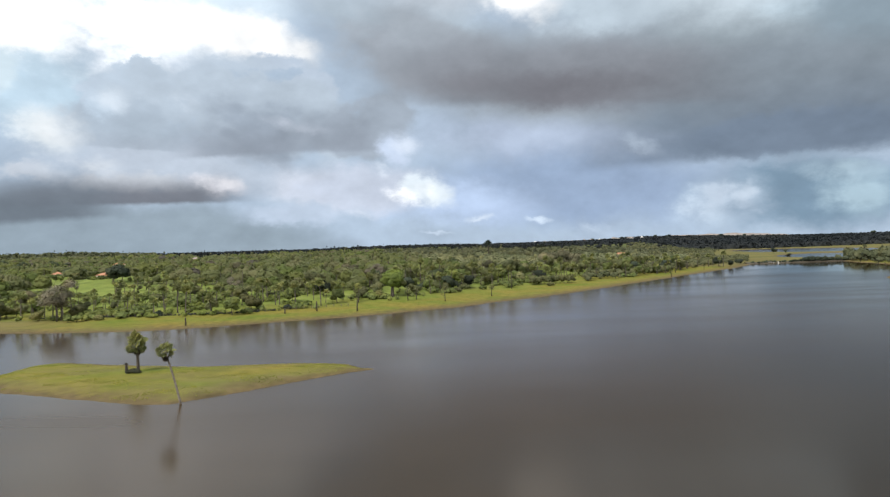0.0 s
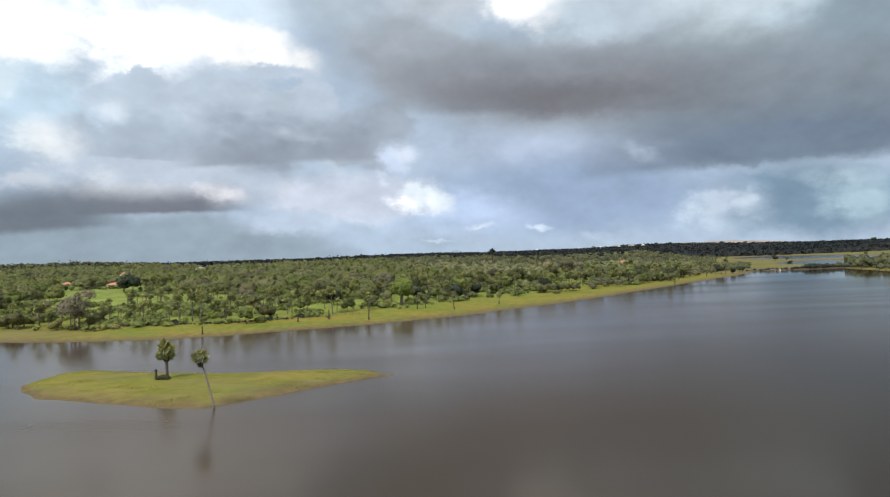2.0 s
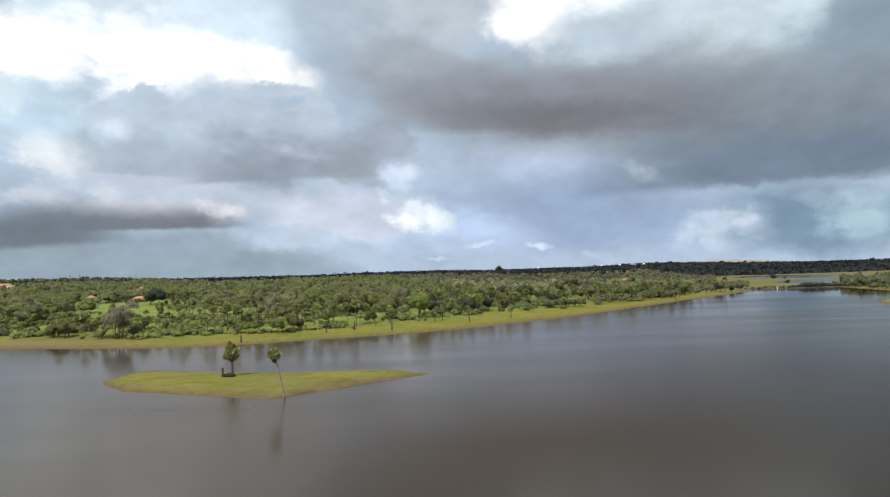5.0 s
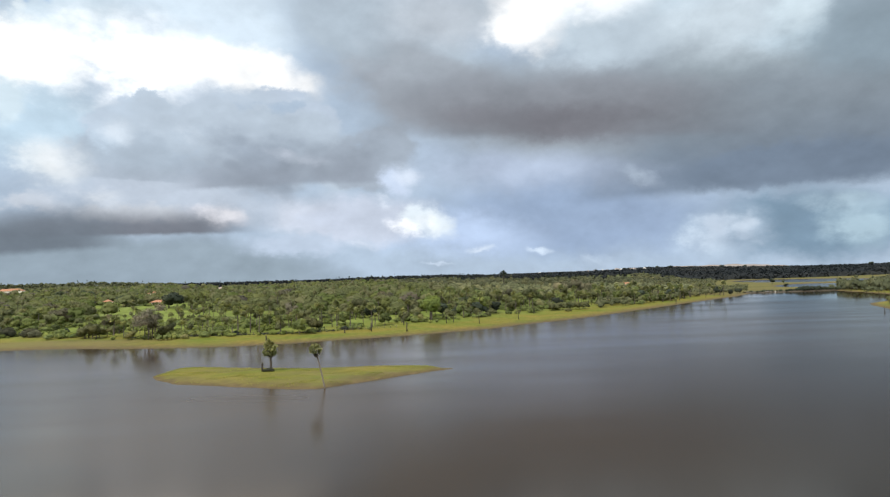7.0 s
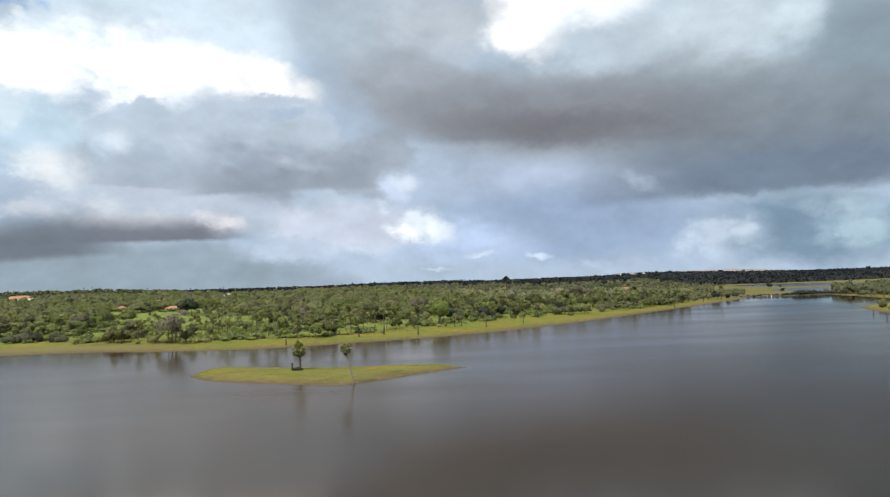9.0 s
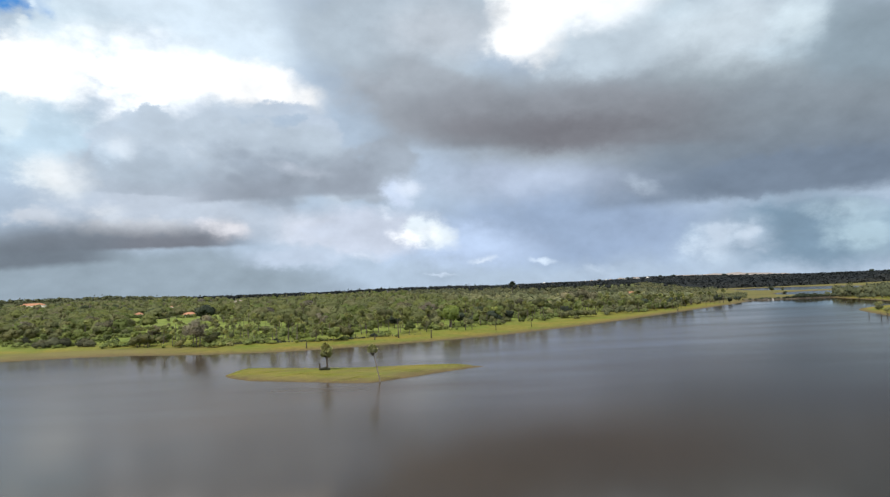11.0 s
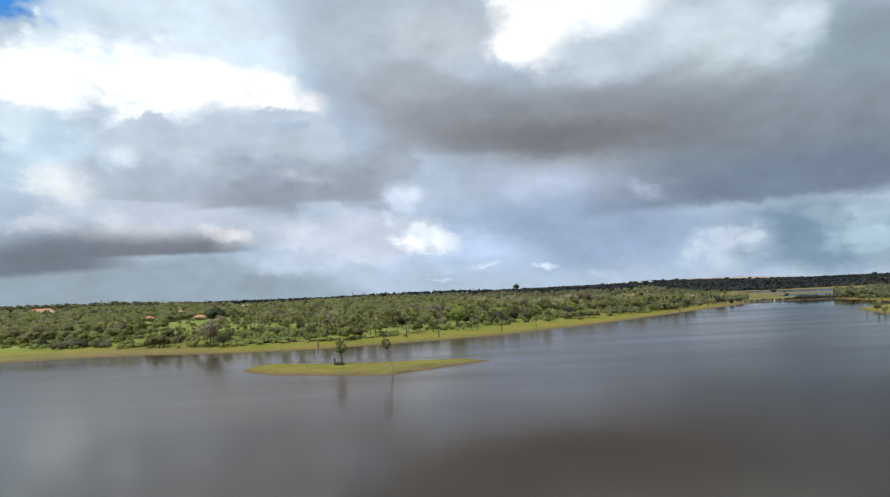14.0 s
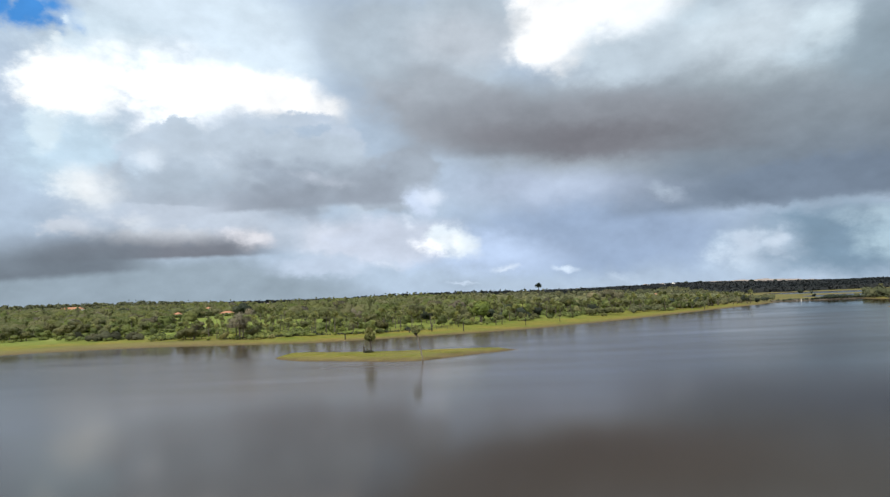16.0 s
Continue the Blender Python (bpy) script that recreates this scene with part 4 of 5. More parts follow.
def planted(name, label, category, meshes, x, y, spin, size, group):
    root = thing(name, label, category, Matrix.LocRotScale((x, y, ground_at(x, y)), Euler((0, 0, spin)), (size, size, size)), group)
    part("trunk", meshes[0], root)
    part("crown", meshes[1], root)
    return root


PALMS = [bank_palm(20 + k, t, c, n) for k, (t, c, n) in enumerate(((6.5, 1.8, 34), (7.5, 2.0, 36), (5.2, 1.9, 34), (8.6, 2.0, 36)))]
BROADS = [broad_tree(40 + k, t, w, n, s, m, q) for k, (t, w, n, s, m, q) in enumerate((
    (7.0, 4.0, 620, 0.36, LEAF_GREEN, 1), (6.0, 4.4, 640, 0.36, LEAF_OLIVE, 2), (8.0, 4.6, 700, 0.38, LEAF_GREEN, 1),
    (5.0, 3.2, 420, 0.32, LEAF_OLIVE, 1), (9.0, 5.0, 760, 0.40, LEAF_OLIVE, 1)))]
DARKS = [broad_tree(60, 8.0, 5.0, 800, 0.40, LEAF_DARK, 1), broad_tree(61, 6.0, 4.2, 620, 0.36, LEAF_DARK, 2)]
GREYS = [broad_tree(70, 9.5, 5.2, 7000, 0.12, LEAF_GREY, 5, False, 0.5)]


def spaced(rng, x0, x1, y0, y1, gap, keep, limit):
    """Random places, no two nearer than gap."""
    taken, out = set(), []
    for _ in range(limit * 40):
        x, y = rng.uniform(x0, x1), rng.uniform(y0, y1)
        cell = (int(x // gap), int(y // gap))
        if any((cell[0] + i, cell[1] + j) in taken for i in (-1, 0, 1) for j in (-1, 0, 1)):
            continue
        if not keep(x, y):
            continue
        taken.add(cell)
        out.append((x, y))
        if len(out) >= limit:
            break
    return out


rng = np.random.default_rng(21)
front = spaced(rng, -330, 260, 215, 520, 4.2, lambda x, y: wooded(x, y) and inland(x, y) < tree_line(x) + 62 and (glade(x, y) < 0.35 or x > -105), 820)
palms = broads = 0
for x, y in front:
    patch = wobble(x, y, 26, 12) + rng.normal(scale=0.45)
    spin, size = rng.uniform(0, 6.28), rng.uniform(0.8, 1.4)
    if patch > (0.95 if x < -185 else -0.25 if -120 < x < 20 else 0.1) and palms < 250:
        k = int(rng.integers(len(PALMS)))
        planted("palm_tree", "wild fan palm with a rounded green crown on the wooded bank", "palm tree", PALMS[k], x, y, spin, size, "palms on the bank")
        palms += 1
    elif broads < 330:
        k = int(rng.integers(len(BROADS)))
        planted("tree", "bushy green broadleaf tree on the wooded bank", "tree", BROADS[k], x, y, spin, size * (0.9 if x > -185 else 0.78), "trees on the bank")
        broads += 1
for x, y in spaced(rng, -205, -60, 236, 470, 4.6, lambda x, y: clearing(x, y) > 0 and inland(x, y) > tree_line(x) - 3 and glade(x, y) > -0.75 and abs(x + 237 + 0.50 * (y - 426)) > 10 * (y > 300), 105):
    planted("palm_tree", "wild fan palm rising from the open bank meadow", "palm tree", PALMS[int(rng.integers(4))], x, y, rng.uniform(0, 6.28), rng.uniform(0.6, 1.1), "palms on the bank")
for x, y in spaced(rng, -300, -60, 236, 470, 9.0, lambda x, y: clearing(x, y) > 0 and inland(x, y) > tree_line(x) - 2 and abs(x + 237 + 0.50 * (y - 426)) > 12 * (y > 300), 60):
    planted("tree", "small bushy tree on the open bank meadow", "tree", BROADS[int(rng.integers(5))], x, y, rng.uniform(0, 6.28), rng.uniform(0.4, 0.8), "trees on the bank")
for x, y, k, s in ((-60, 300, 0, 1.0), (-20, 322, 1, 1.1), (2, 332, 0, 0.9), (12, 336, 1, 1.1), (-211, 400, 0, 1.45), (-217, 401, 1, 1.5),  (58, 372, 0, 0.9), (140, 455, 1, 1.2), (168, 470, 0, 1.1), (232, 520, 0, 1.0)):
    planted("tree", "dense dark green tree at the wood's edge", "tree", DARKS[k], x, y, x, s, "dark trees on the bank")
planted("tree", "large spreading bright green tree at the front of the wood", "tree",
        broad_tree(74, 11.0, 7.0, 1500, 0.40, LEAF_LUSH, 3), -26.5, 299.0, 0.3, 1.15, "trees on the bank")
BROWNS = [broad_tree(75, 8.5, 6.0, 1100, 0.34, LEAF_TAN, 2)]
for x, y, s in ((78, 472, 1.5), (88, 474, 1.7), (98, 480, 1.5), (-250, 330, 1.1), (-205, 300, 0.9), (-60, 380, 1.2), (30, 420, 1.2), (-290, 380, 1.2), (-140, 420, 1.3)):
    planted("tree", "domed brownish tree thinly in leaf", "tree", BROWNS[0], x, y, x, s, "brown trees on the bank")
planted("tree", "tall grey half-bare tree with many stems", "tree", GREYS[0], -158.0, 249.0, 0.4, 1.8, "bare trees on the bank")
planted("tree", "grey half-bare tree in the wood", "tree", GREYS[0], -104.0, 300.0, 2.4, 1.1, "bare trees on the bank")


def woods(name, label, places, tall, seed, mat, clumps=34, palms=0.3, leaf=0.24, broad=(0.5, 0.85), lift=0.6, dense=True):
    """Trees past counting, as one mesh of lobed crowns of leaf clumps and palm heads."""
    rng = np.random.default_rng(seed)
    n = len(places)
    h = tall * rng.uniform(0.68, 1.15, n)
    wide = h * rng.uniform(broad[0], broad[1], n)
    palm = rng.uniform(size=n) < palms
    h = np.where(palm, h * 1.12, h)
    c = clumps
    lobes = 5
    angle = rng.uniform(0, 6.28, (n, lobes))
    off = np.where(palm, 0.15, 0.5)[:, None] * rng.uniform(0.5, 1.0, (n, lobes))
    lob = np.stack([np.cos(angle) * off, np.sin(angle) * off, rng.uniform(-0.35, 0.45, (n, lobes))], -1)
    lob[:, 0] = (0, 0, 0.35)
    pick = rng.integers(0, lobes, (n, c))
    heart = np.take_along_axis(lob, pick[..., None], 1)
    d = rng.normal(size=(n, c, 3))
    d /= np.linalg.norm(d, axis=2)[..., None]
    d[..., 2] = np.where(d[..., 2] < -0.7, -d[..., 2], d[..., 2])
    r = np.where(palm, 1.8, wide)
    sq = np.where(palm, 1.0, 0.46 * h / wide)
    mid = places + np.array([0, 0, 1.0]) * np.where(palm, h * 0.95, h * 0.46)[:, None]
    stretch = np.stack([r, r, r * sq], -1)[:, None, :]
    at = mid[:, None, :] + (heart + d * 0.55 * rng.uniform(0.9, 1.07, (n, c, 1))) * stretch
    nrm = d + np.array([0, 0, 0.2]) + rng.normal(scale=0.17, size=d.shape)
    nrm /= np.linalg.norm(nrm, axis=2)[..., None]
    a = np.cross(nrm, rng.normal(size=d.shape))
    a /= np.linalg.norm(a, axis=2)[..., None]
    b = np.cross(nrm, a)
    s = (np.where(palm, 0.5, wide * leaf)[:, None] * rng.uniform(0.6, 1.35, (n, c)))[..., None]
    v = np.stack([at - a * s - b * s * 0.5, at + a * s * 0.3 - b * s, at + a * s + b * s * 0.4 - nrm * s * 0.3, at - a * s * 0.3 + b * s], 2).reshape(-1, 3)
    f = np.arange(len(v)).reshape(-1, 4)
    w = 0.10 + 0.012 * h
    foot, tip = places - np.array([0, 0, 0.4]), mid
    ring = [np.stack([np.cos(k * 2.094) * w, np.sin(k * 2.094) * w, 0 * w], -1) for k in range(3)]
    stem = np.stack([foot + q for q in ring] + [tip + q * 0.5 for q in ring], 1).reshape(-1, 3)
    i = np.arange(n)[:, None] * 6
    sf = np.concatenate([i + np.array([k, (k + 1) % 3, 3 + (k + 1) % 3, 3 + k]) for k in range(3)], 0)
    whole = (at - mid[:, None, :]) / stretch
    soft = (0.42 * d + 0.85 * whole + np.array([0, 0, lift])).reshape(-1, 3)
    points, faces, normals = v, f.tolist(), np.repeat(soft, 4, 0)
    if dense:
        # close-set inner leaves fill each lobe
        knob = KNOB * rng.uniform(0.84, 1.06, (n, lobes, 12, 1))
        inner_whole = lob[:, :, None, :] + 0.50 * knob
        inner = (mid[:, None, None, :] + inner_whole * stretch[:, :, None, :]).reshape(-1, 3)
        inner_soft = (0.42 * knob + 0.85 * inner_whole + np.array([0, 0, lift])).reshape(-1, 3)
        faces += (KNOB_FACES[None] + len(v) + 12 * np.arange(n * lobes)[:, None, None]).reshape(-1, 3).tolist()
        points, normals = np.concatenate([v, inner]), np.concatenate([normals, inner_soft])
    crown = new(name, round_off(mesh_of(name, points.tolist(), faces, mat), normals))
    tint = np.clip(0.45 + 0.30 * wobble(places[:, 0], places[:, 1], 24, 7) + rng.normal(scale=0.24, size=n), 0, 0.999)
    tint = np.where(palm, rng.choice([0.4, 0.55, 0.65], n), tint)
    tint = np.concatenate([np.repeat(tint, c * 4), np.repeat(tint, lobes * 12 * dense)])
    crown.data.attributes.new("tree_tint", "FLOAT", "POINT").data.foreach_set("value", tint)
    tagged(crown, label, "woods", kind="stuff")
    part("stems", mesh_of("woods_stems", stem.tolist(), sf.tolist(), BARK), crown)
    return crown


def wood_places(rng, count, x0, x1, y0, y1, keep):
    x, y = rng.uniform(x0, x1, count), rng.uniform(y0, y1, count)
    ok = keep(x, y)
    return np.stack([x[ok], y[ok], height(x[ok], y[ok])], -1)


rng = np.random.default_rng(31)
near_wood = wood_places(rng, 2700, -420, 270, 230, 620, lambda x, y: wooded(x, y) & (inland(x, y) > tree_line(x) + 50))
dull = near_wood[:, 0] + 0.25 * (near_wood[:, 1] - 300) > 40 + 25 * wobble(near_wood[:, 0], near_wood[:, 1], 30, 5)
woods("dull_woods", "dense dull green woods near the lake's narrows", near_wood[dull], 9.5, 42, LEAF_SOBER, 170, 0.06, 0.12, (0.46, 0.8))
near_wood = near_wood[~dull]
woods("near_woods", "dense mixed green woods of palms and broadleaf trees", near_wood, 10.0, 32, WOODS_LEAF, 190, 0.14, 0.115, (0.42, 0.9))
left_wood = wood_places(rng, 1500, -800, -330, -60, 620, lambda x, y: (inland(x, y) > 45 + 12 * wobble(x, y, 25, 2)) & (clearing(x, y) < 0))
woods("side_woods", "dense green woods along the curving shore", left_wood, 9.8, 33, WOODS_LEAF, 110, 0.08, 0.13, (0.45, 0.9))
mid_wood = wood_places(rng, 4600, -1100, 420, 560, 1300, lambda x, y: (x < 0.36 * y) & (clearing(x, y) < 0) & (wobble(x, y, 55, 7) > -0.75) & (np.hypot(x, y) < 950 - 250 * np.clip(-x / y, 0, 0.5) * -2))
dull = mid_wood[:, 0] > -0.10 * mid_wood[:, 1]
woods("sober_woods", "dull green treetops behind the bank", mid_wood[dull], 9.5, 43, LEAF_SOBER, 60, 0.05, 0.16, (0.45, 0.8))
mid_wood = mid_wood[~dull]
woods("middle_woods", "green treetops of the woods behind the bank", mid_wood, 9.5, 34, WOODS_LEAF, 60, 0.08, 0.16, (0.45, 0.8))
far_left = wood_places(rng, 4400, -2300, 480, 800, 2000, lambda x, y: (np.hypot(x, y) > 960 + 500 * np.clip(-x / y, 0, 0.5)) & (x < 0.08 * y + np.clip(1350 - np.hypot(x, y), 0, 300)) & (x < 0.36 * y))
west = far_left[:, 0] < -0.47 * far_left[:, 1]
woods("far_woods", "dull green distant woods on the low rise", far_left[west], 9.0, 35, LEAF_MUTED, 24, 0.08, 0.28, dense=False)
woods("horizon_woods", "dark distant woods along the horizon", far_left[~west], 8.0, 47, LEAF_RIDGE_SHADED, 20, 0.08, 0.30, dense=False)
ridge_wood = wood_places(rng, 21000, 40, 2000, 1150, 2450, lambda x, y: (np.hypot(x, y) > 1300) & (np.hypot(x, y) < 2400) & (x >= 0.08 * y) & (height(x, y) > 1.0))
woods("ridge_woods", "woods covering the long ridge, leaf colour darkened for cloud shadow", ridge_wood, 4.5, 38, LEAF_RIDGE_SHADED, 12, 0.0, 0.62, (1.3, 2.2), 3.0, False)
scrub = wood_places(rng, 1300, 230, 1500, 460, 1250, lambda x, y: (x > 0.36 * y) & (height(x, y) > 0.9) & (np.hypot(x, y) > 660)
                    & (wobble(x, y, 70, 3) + 1.2 * np.clip((0.47 - x / y) / 0.1, -1, 1) > 0.15))
woods("valley_scrub", "scattered low scrub on the flat valley meadow", scrub, 3.6, 36, LEAF_MUTED, 24, 0.1, 0.26)
right_wood = wood_places(rng, 1500, 300, 760, 385, 700, lambda x, y: (x - np.interp(y, RIGHT_Y, RIGHT_X) > 7 + 5 * wobble(x, y, 16, 3)) & (height(x, y) > 0.5) & (x > 0.655 * y))
woods("right_woods", "grey-green woods on the opposite shore", right_wood, 10.5, 37, LEAF_MUTED, 44, 0.04, 0.15, (0.30, 0.5))
shore_scrub = wood_places(rng, 1500, 300, 600, 385, 600, lambda x, y: (x - np.interp(y, RIGHT_Y, RIGHT_X) > 3 + 4 * wobble(x, y, 11, 3)) & (height(x, y) > 0.5) & (x > 0.64 * y))
woods("shore_scrub", "low grey-green scrub along the opposite shore", shore_scrub, 4.2, 46, LEAF_MUTED, 22, 0.0, 0.2, (0.5, 0.9))
neck_wood = wood_places(rng, 2100, 80, 330, 370, 700, lambda x, y: (inland(x, y) > 24 + 8 * wobble(x, y, 12, 1)) & (x < 0.50 * y - 5) & (x > 0.28 * y - 20) & (clearing(x, y) < 0))
vale = wood_places(rng, 1500, 190, 520, 590, 1080, lambda x, y: (x > 0.30 * y) & (x < 0.435 * y + 8 * wobble(x, y, 30, 2)) & (height(x, y) > 0.9) & (clearing(x, y) < 0) & (wobble(x, y, 26, 11) > -0.55))
woods("vale_woods", "low olive scrubby woods filling the mouth of the valley", vale, 6.2, 48, LEAF_SCRUB, 34, 0.04, 0.17, (0.6, 1.0))
woods("neck_woods", "low bushy woods on the narrow neck of land", neck_wood, 5.4, 39, LEAF_SCRUB, 44, 0.0, 0.15)


under = wood_places(rng, 5200, -340, 130, 228, 420, lambda x, y: (inland(x, y) > tree_line(x) - 4 + 6 * wobble(x, y, 10, 1)) & (inland(x, y) < tree_line(x) + 75) & (wobble(x, y, 13, 4) + 0.5 * wobble(x, y, 4, 2) > np.where((x > -115) & (x < 20), 0.45, 0.12)))
woods("undergrowth", "low bright green bushes under the palms", under, 2.9, 40, LEAF_GREEN, 34, 0.0, 0.24, (0.6, 1.1))


LEAF_BRIGHT = foliage("bright_leaf", (0.14, 0.18, 0.04), (0.21, 0.25, 0.055), (0.28, 0.32, 0.085), 0.6, 0.35, 0.2)
sprouts = wood_places(rng, 3800, -330, -60, 236, 400, lambda x, y: (inland(x, y) > tree_line(x) - 3) & (inland(x, y) < tree_line(x) + 80) & (wobble(x, y, 8, 21) > 0.15))
woods("meadow_bushes", "low yellow-green bushes on the bank meadow", sprouts, 1.9, 41, LEAF_BRIGHT, 26, 0.0, 0.27, (0.6, 1.1))


# ---------------------------------------------------------------- lone plants on the bank
def skyline_palms():
    rng = np.random.default_rng(51)
    for k in range(120):
        az = radians(rng.uniform(-12, 38)) if k % 3 else radians(rng.uniform(-4, 12))
        far = rng.uniform(850, 1150) if az < radians(13) else rng.uniform(2200, 2380)
        x, y = far * math.sin(az), far * math.cos(az)
        if ground_at(x, y) < 2:
            continue
        if far > 2000:
            planted("tree", "dark round tree standing out on the far ridge", "tree", DARKS[k % 2], x, y, k, rng.uniform(0.9, 1.9), "trees on the far ridge")
            continue
        planted("palm_tree", "tall dark palm standing out above the distant woods", "palm tree", SKY_PALMS[k % 3], x, y, k, rng.uniform(0.5, 0.85), "palms on the skyline")


def sky_palm(seed, tall, crown, girth=0.3):
    rng = random.Random(seed)
    top = Vector((rng.uniform(-1, 1), 0, tall))
    trunk = mesh_of("palm_trunk", *palm_trunk(curve_points((0, 0, -0.4), (0, 0, tall * 0.5), top, 5), girth, 0.7 * girth, 5), DARK_BARK, True)
    leaf, faces = fan_leaf(1.0, 5, 0.35, 0.06)
    pieces = []
    for d in crown_directions(rng, 22, -0.5):
        m = aimed(d, top, crown * rng.uniform(0.8, 1.2), rng.uniform(-0.6, 0.6))
        pieces.append(([m @ v for v in leaf], faces))
    return trunk, mesh_of("palm_crown", *joined(*pieces), LEAF_DARK)


SKY_PALMS = [sky_palm(80, 13.0, 2.6), sky_palm(81, 11.0, 2.4), sky_palm(82, 15.0, 2.8)]
skyline_palms()
planted("palm_tree", "very tall lone palm rising over the distant woods", "palm tree", sky_palm(85, 17.5, 4.2, 0.7), 42.4, 588.0, 0.5, 1.0, "palms on the skyline")


def bare_tree(seed, tall):
    """A dead or nearly leafless tree with a few crooked limbs."""
    rng = random.Random(seed)
    pieces = [tube([(0, 0, -0.3), (0.15 * rng.uniform(-1, 1), 0.1, tall * 0.3), (0.3 * rng.uniform(-1, 1), 0, tall * 0.6), (0.5 * rng.uniform(-1, 1), 0.2, tall)],
                   (0.24, 0.19, 0.13, 0.04), 6)]
    for k in range(6):
        z = tall * rng.uniform(0.35, 0.8)
        w = rng.uniform(0, 6.28)
        r = tall * rng.uniform(0.18, 0.36)
        tip = Vector((r * math.cos(w), r * math.sin(w), z + r * rng.uniform(0.4, 1.1)))
        pieces.append(tube(curve_points((0, 0, z), (tip.x * 0.6, tip.y * 0.6, z), tip, 4), (0.09, 0.07, 0.045, 0.015), 5))
    return mesh_of("bare_limbs", *joined(*pieces), DARK_BARK, True)


for k, (x, y, tall) in enumerate(((-0.5, 281, 7.0), (36, 335, 5.0), (22.4, 301, 5.5), (-17.7, 284, 6.5), (-14, 287, 5.5), (204, 483, 5.0), (169, 450, 5.0), (152, 412, 4.5), (-40, 279, 4.5), (129, 418, 4.5))):
    root = thing("bare_tree", "crooked dark leafless tree standing on the shore grass", "bare tree", pose(x, y, ground_at(x, y), 0, 0, 50 * k), "bare trees on the shore")
    part("limbs", bare_tree(90 + k, tall), root)
    part("leaves", mesh_of("sparse_leaves", *leaf_cloud(np.random.default_rng(90 + k), [((0.3, 0, tall * 0.8), (tall * 0.25, tall * 0.25, tall * 0.2)), ((-0.6, 0.3, tall * 0.65), (tall * 0.2, tall * 0.2, tall * 0.15))], 110, 0.2), LEAF_OLIVE), root)
for k, (x, y, tall) in enumerate(((-95.6, 224, 3.0), (-188.8, 259, 2.8), (-54, 255, 4.2), (-36.6, 251, 4.4), (-66, 250, 2.0), (-118, 247, 2.0))):
    root = thing("tree_stump", "weathered dark stump standing on the shore grass", "stump", pose(x, y, ground_at(x, y), 0, 0, 70 * k), "stumps on the shore")
    part("trunk", mesh_of("stump_trunk", *tube([(0, 0, -0.2), (0.06, 0, tall * 0.4), (-0.05, 0.05, tall * 0.8), (0.04, 0, tall)], (0.34, 0.28, 0.26, 0.2), 7), DARK_BARK, True), root)
for k, (x, y, r) in enumerate(((-82, 251, 2.0), (-118, 251, 1.4), (-140, 246, 1.6), (-160, 250, 1.5), (-68, 262, 1.5), (6, 318, 2.0), (20, 330, 1.8), (-34, 290, 1.5), (60, 350, 1.8), (-200, 276, 1.8), (-222, 288, 2.0), (-240, 290, 2.2), (-108, 256, 1.3), (-12, 328, 3.2), (-7, 330, 3.8), (-1, 331, 3.6), (5, 333, 3.4), (10, 330, 2.6))):
    shrub("shrub", "rounded dark green bush at the edge of the shore grass", "bush", (x, y),
          [((-0.6 * r, 0, 0.55 * r), (0.7 * r, 0.6 * r, 0.55 * r)), ((0.1, 0.3 * r, 0.8 * r), (0.7 * r, 0.7 * r, 0.6 * r)), ((0.7 * r, 0, 0.5 * r), (0.6 * r, 0.6 * r, 0.5 * r))],
          240, 0.24, (LEAF_GREEN, LEAF_DARK, LEAF_OLIVE)[k % 3], 120 + k, "bushes on the shore", 4)
for k, (x, y, r) in enumerate(((-233, 415, 1.9), (-237.5, 414, 1.6), (-229, 416.5, 2.0), (-241, 416, 1.7), (-306.5, 484, 2.4), (-311, 484, 2.2), (-314.5, 485, 2.6))):
    shrub("shrub", "leafy green bush in front of a farmhouse", "bush", (x, y),
          [((-0.6 * r, 0, 0.55 * r), (0.8 * r, 0.6 * r, 0.6 * r)), ((0.1, 0.3 * r, 0.8 * r), (0.8 * r, 0.7 * r, 0.65 * r)), ((0.7 * r, 0, 0.5 * r), (0.7 * r, 0.6 * r, 0.55 * r))],
          240, 0.3, LEAF_GREEN, 220 + k, "bushes by the farmhouses", 4)
for k, (x, y, r) in enumerate(((-252, 277, 4.2), (-258, 276, 3.4), (-246, 278, 3.6), (-233, 275, 3.4), (-229, 274, 2.8), (-278, 292, 3.0))):
    shrub("shrub", "broad brown-green thicket at the edge of the wood", "bush", (x, y),
          [((-0.6 * r, 0, 0.5 * r), (0.75 * r, 0.6 * r, 0.6 * r)), ((0.1, 0.3 * r, 0.8 * r), (0.8 * r, 0.7 * r, 0.65 * r)), ((0.7 * r, 0, 0.45 * r), (0.65 * r, 0.6 * r, 0.55 * r))],
          420, 0.34, LEAF_BROWN, 260 + k, "thickets by the wood", 5)
# a row of slim trees on the point
for k in range(11):
    x, y = 50 + 2.6 * k, 352 + 1.9 * k
    planted("tree", "slim tree with a bare stem in a row on the shore", "tree", BROADS[3], x, y, k, 0.85 + 0.05 * (k % 4), "row of slim trees on the shore")


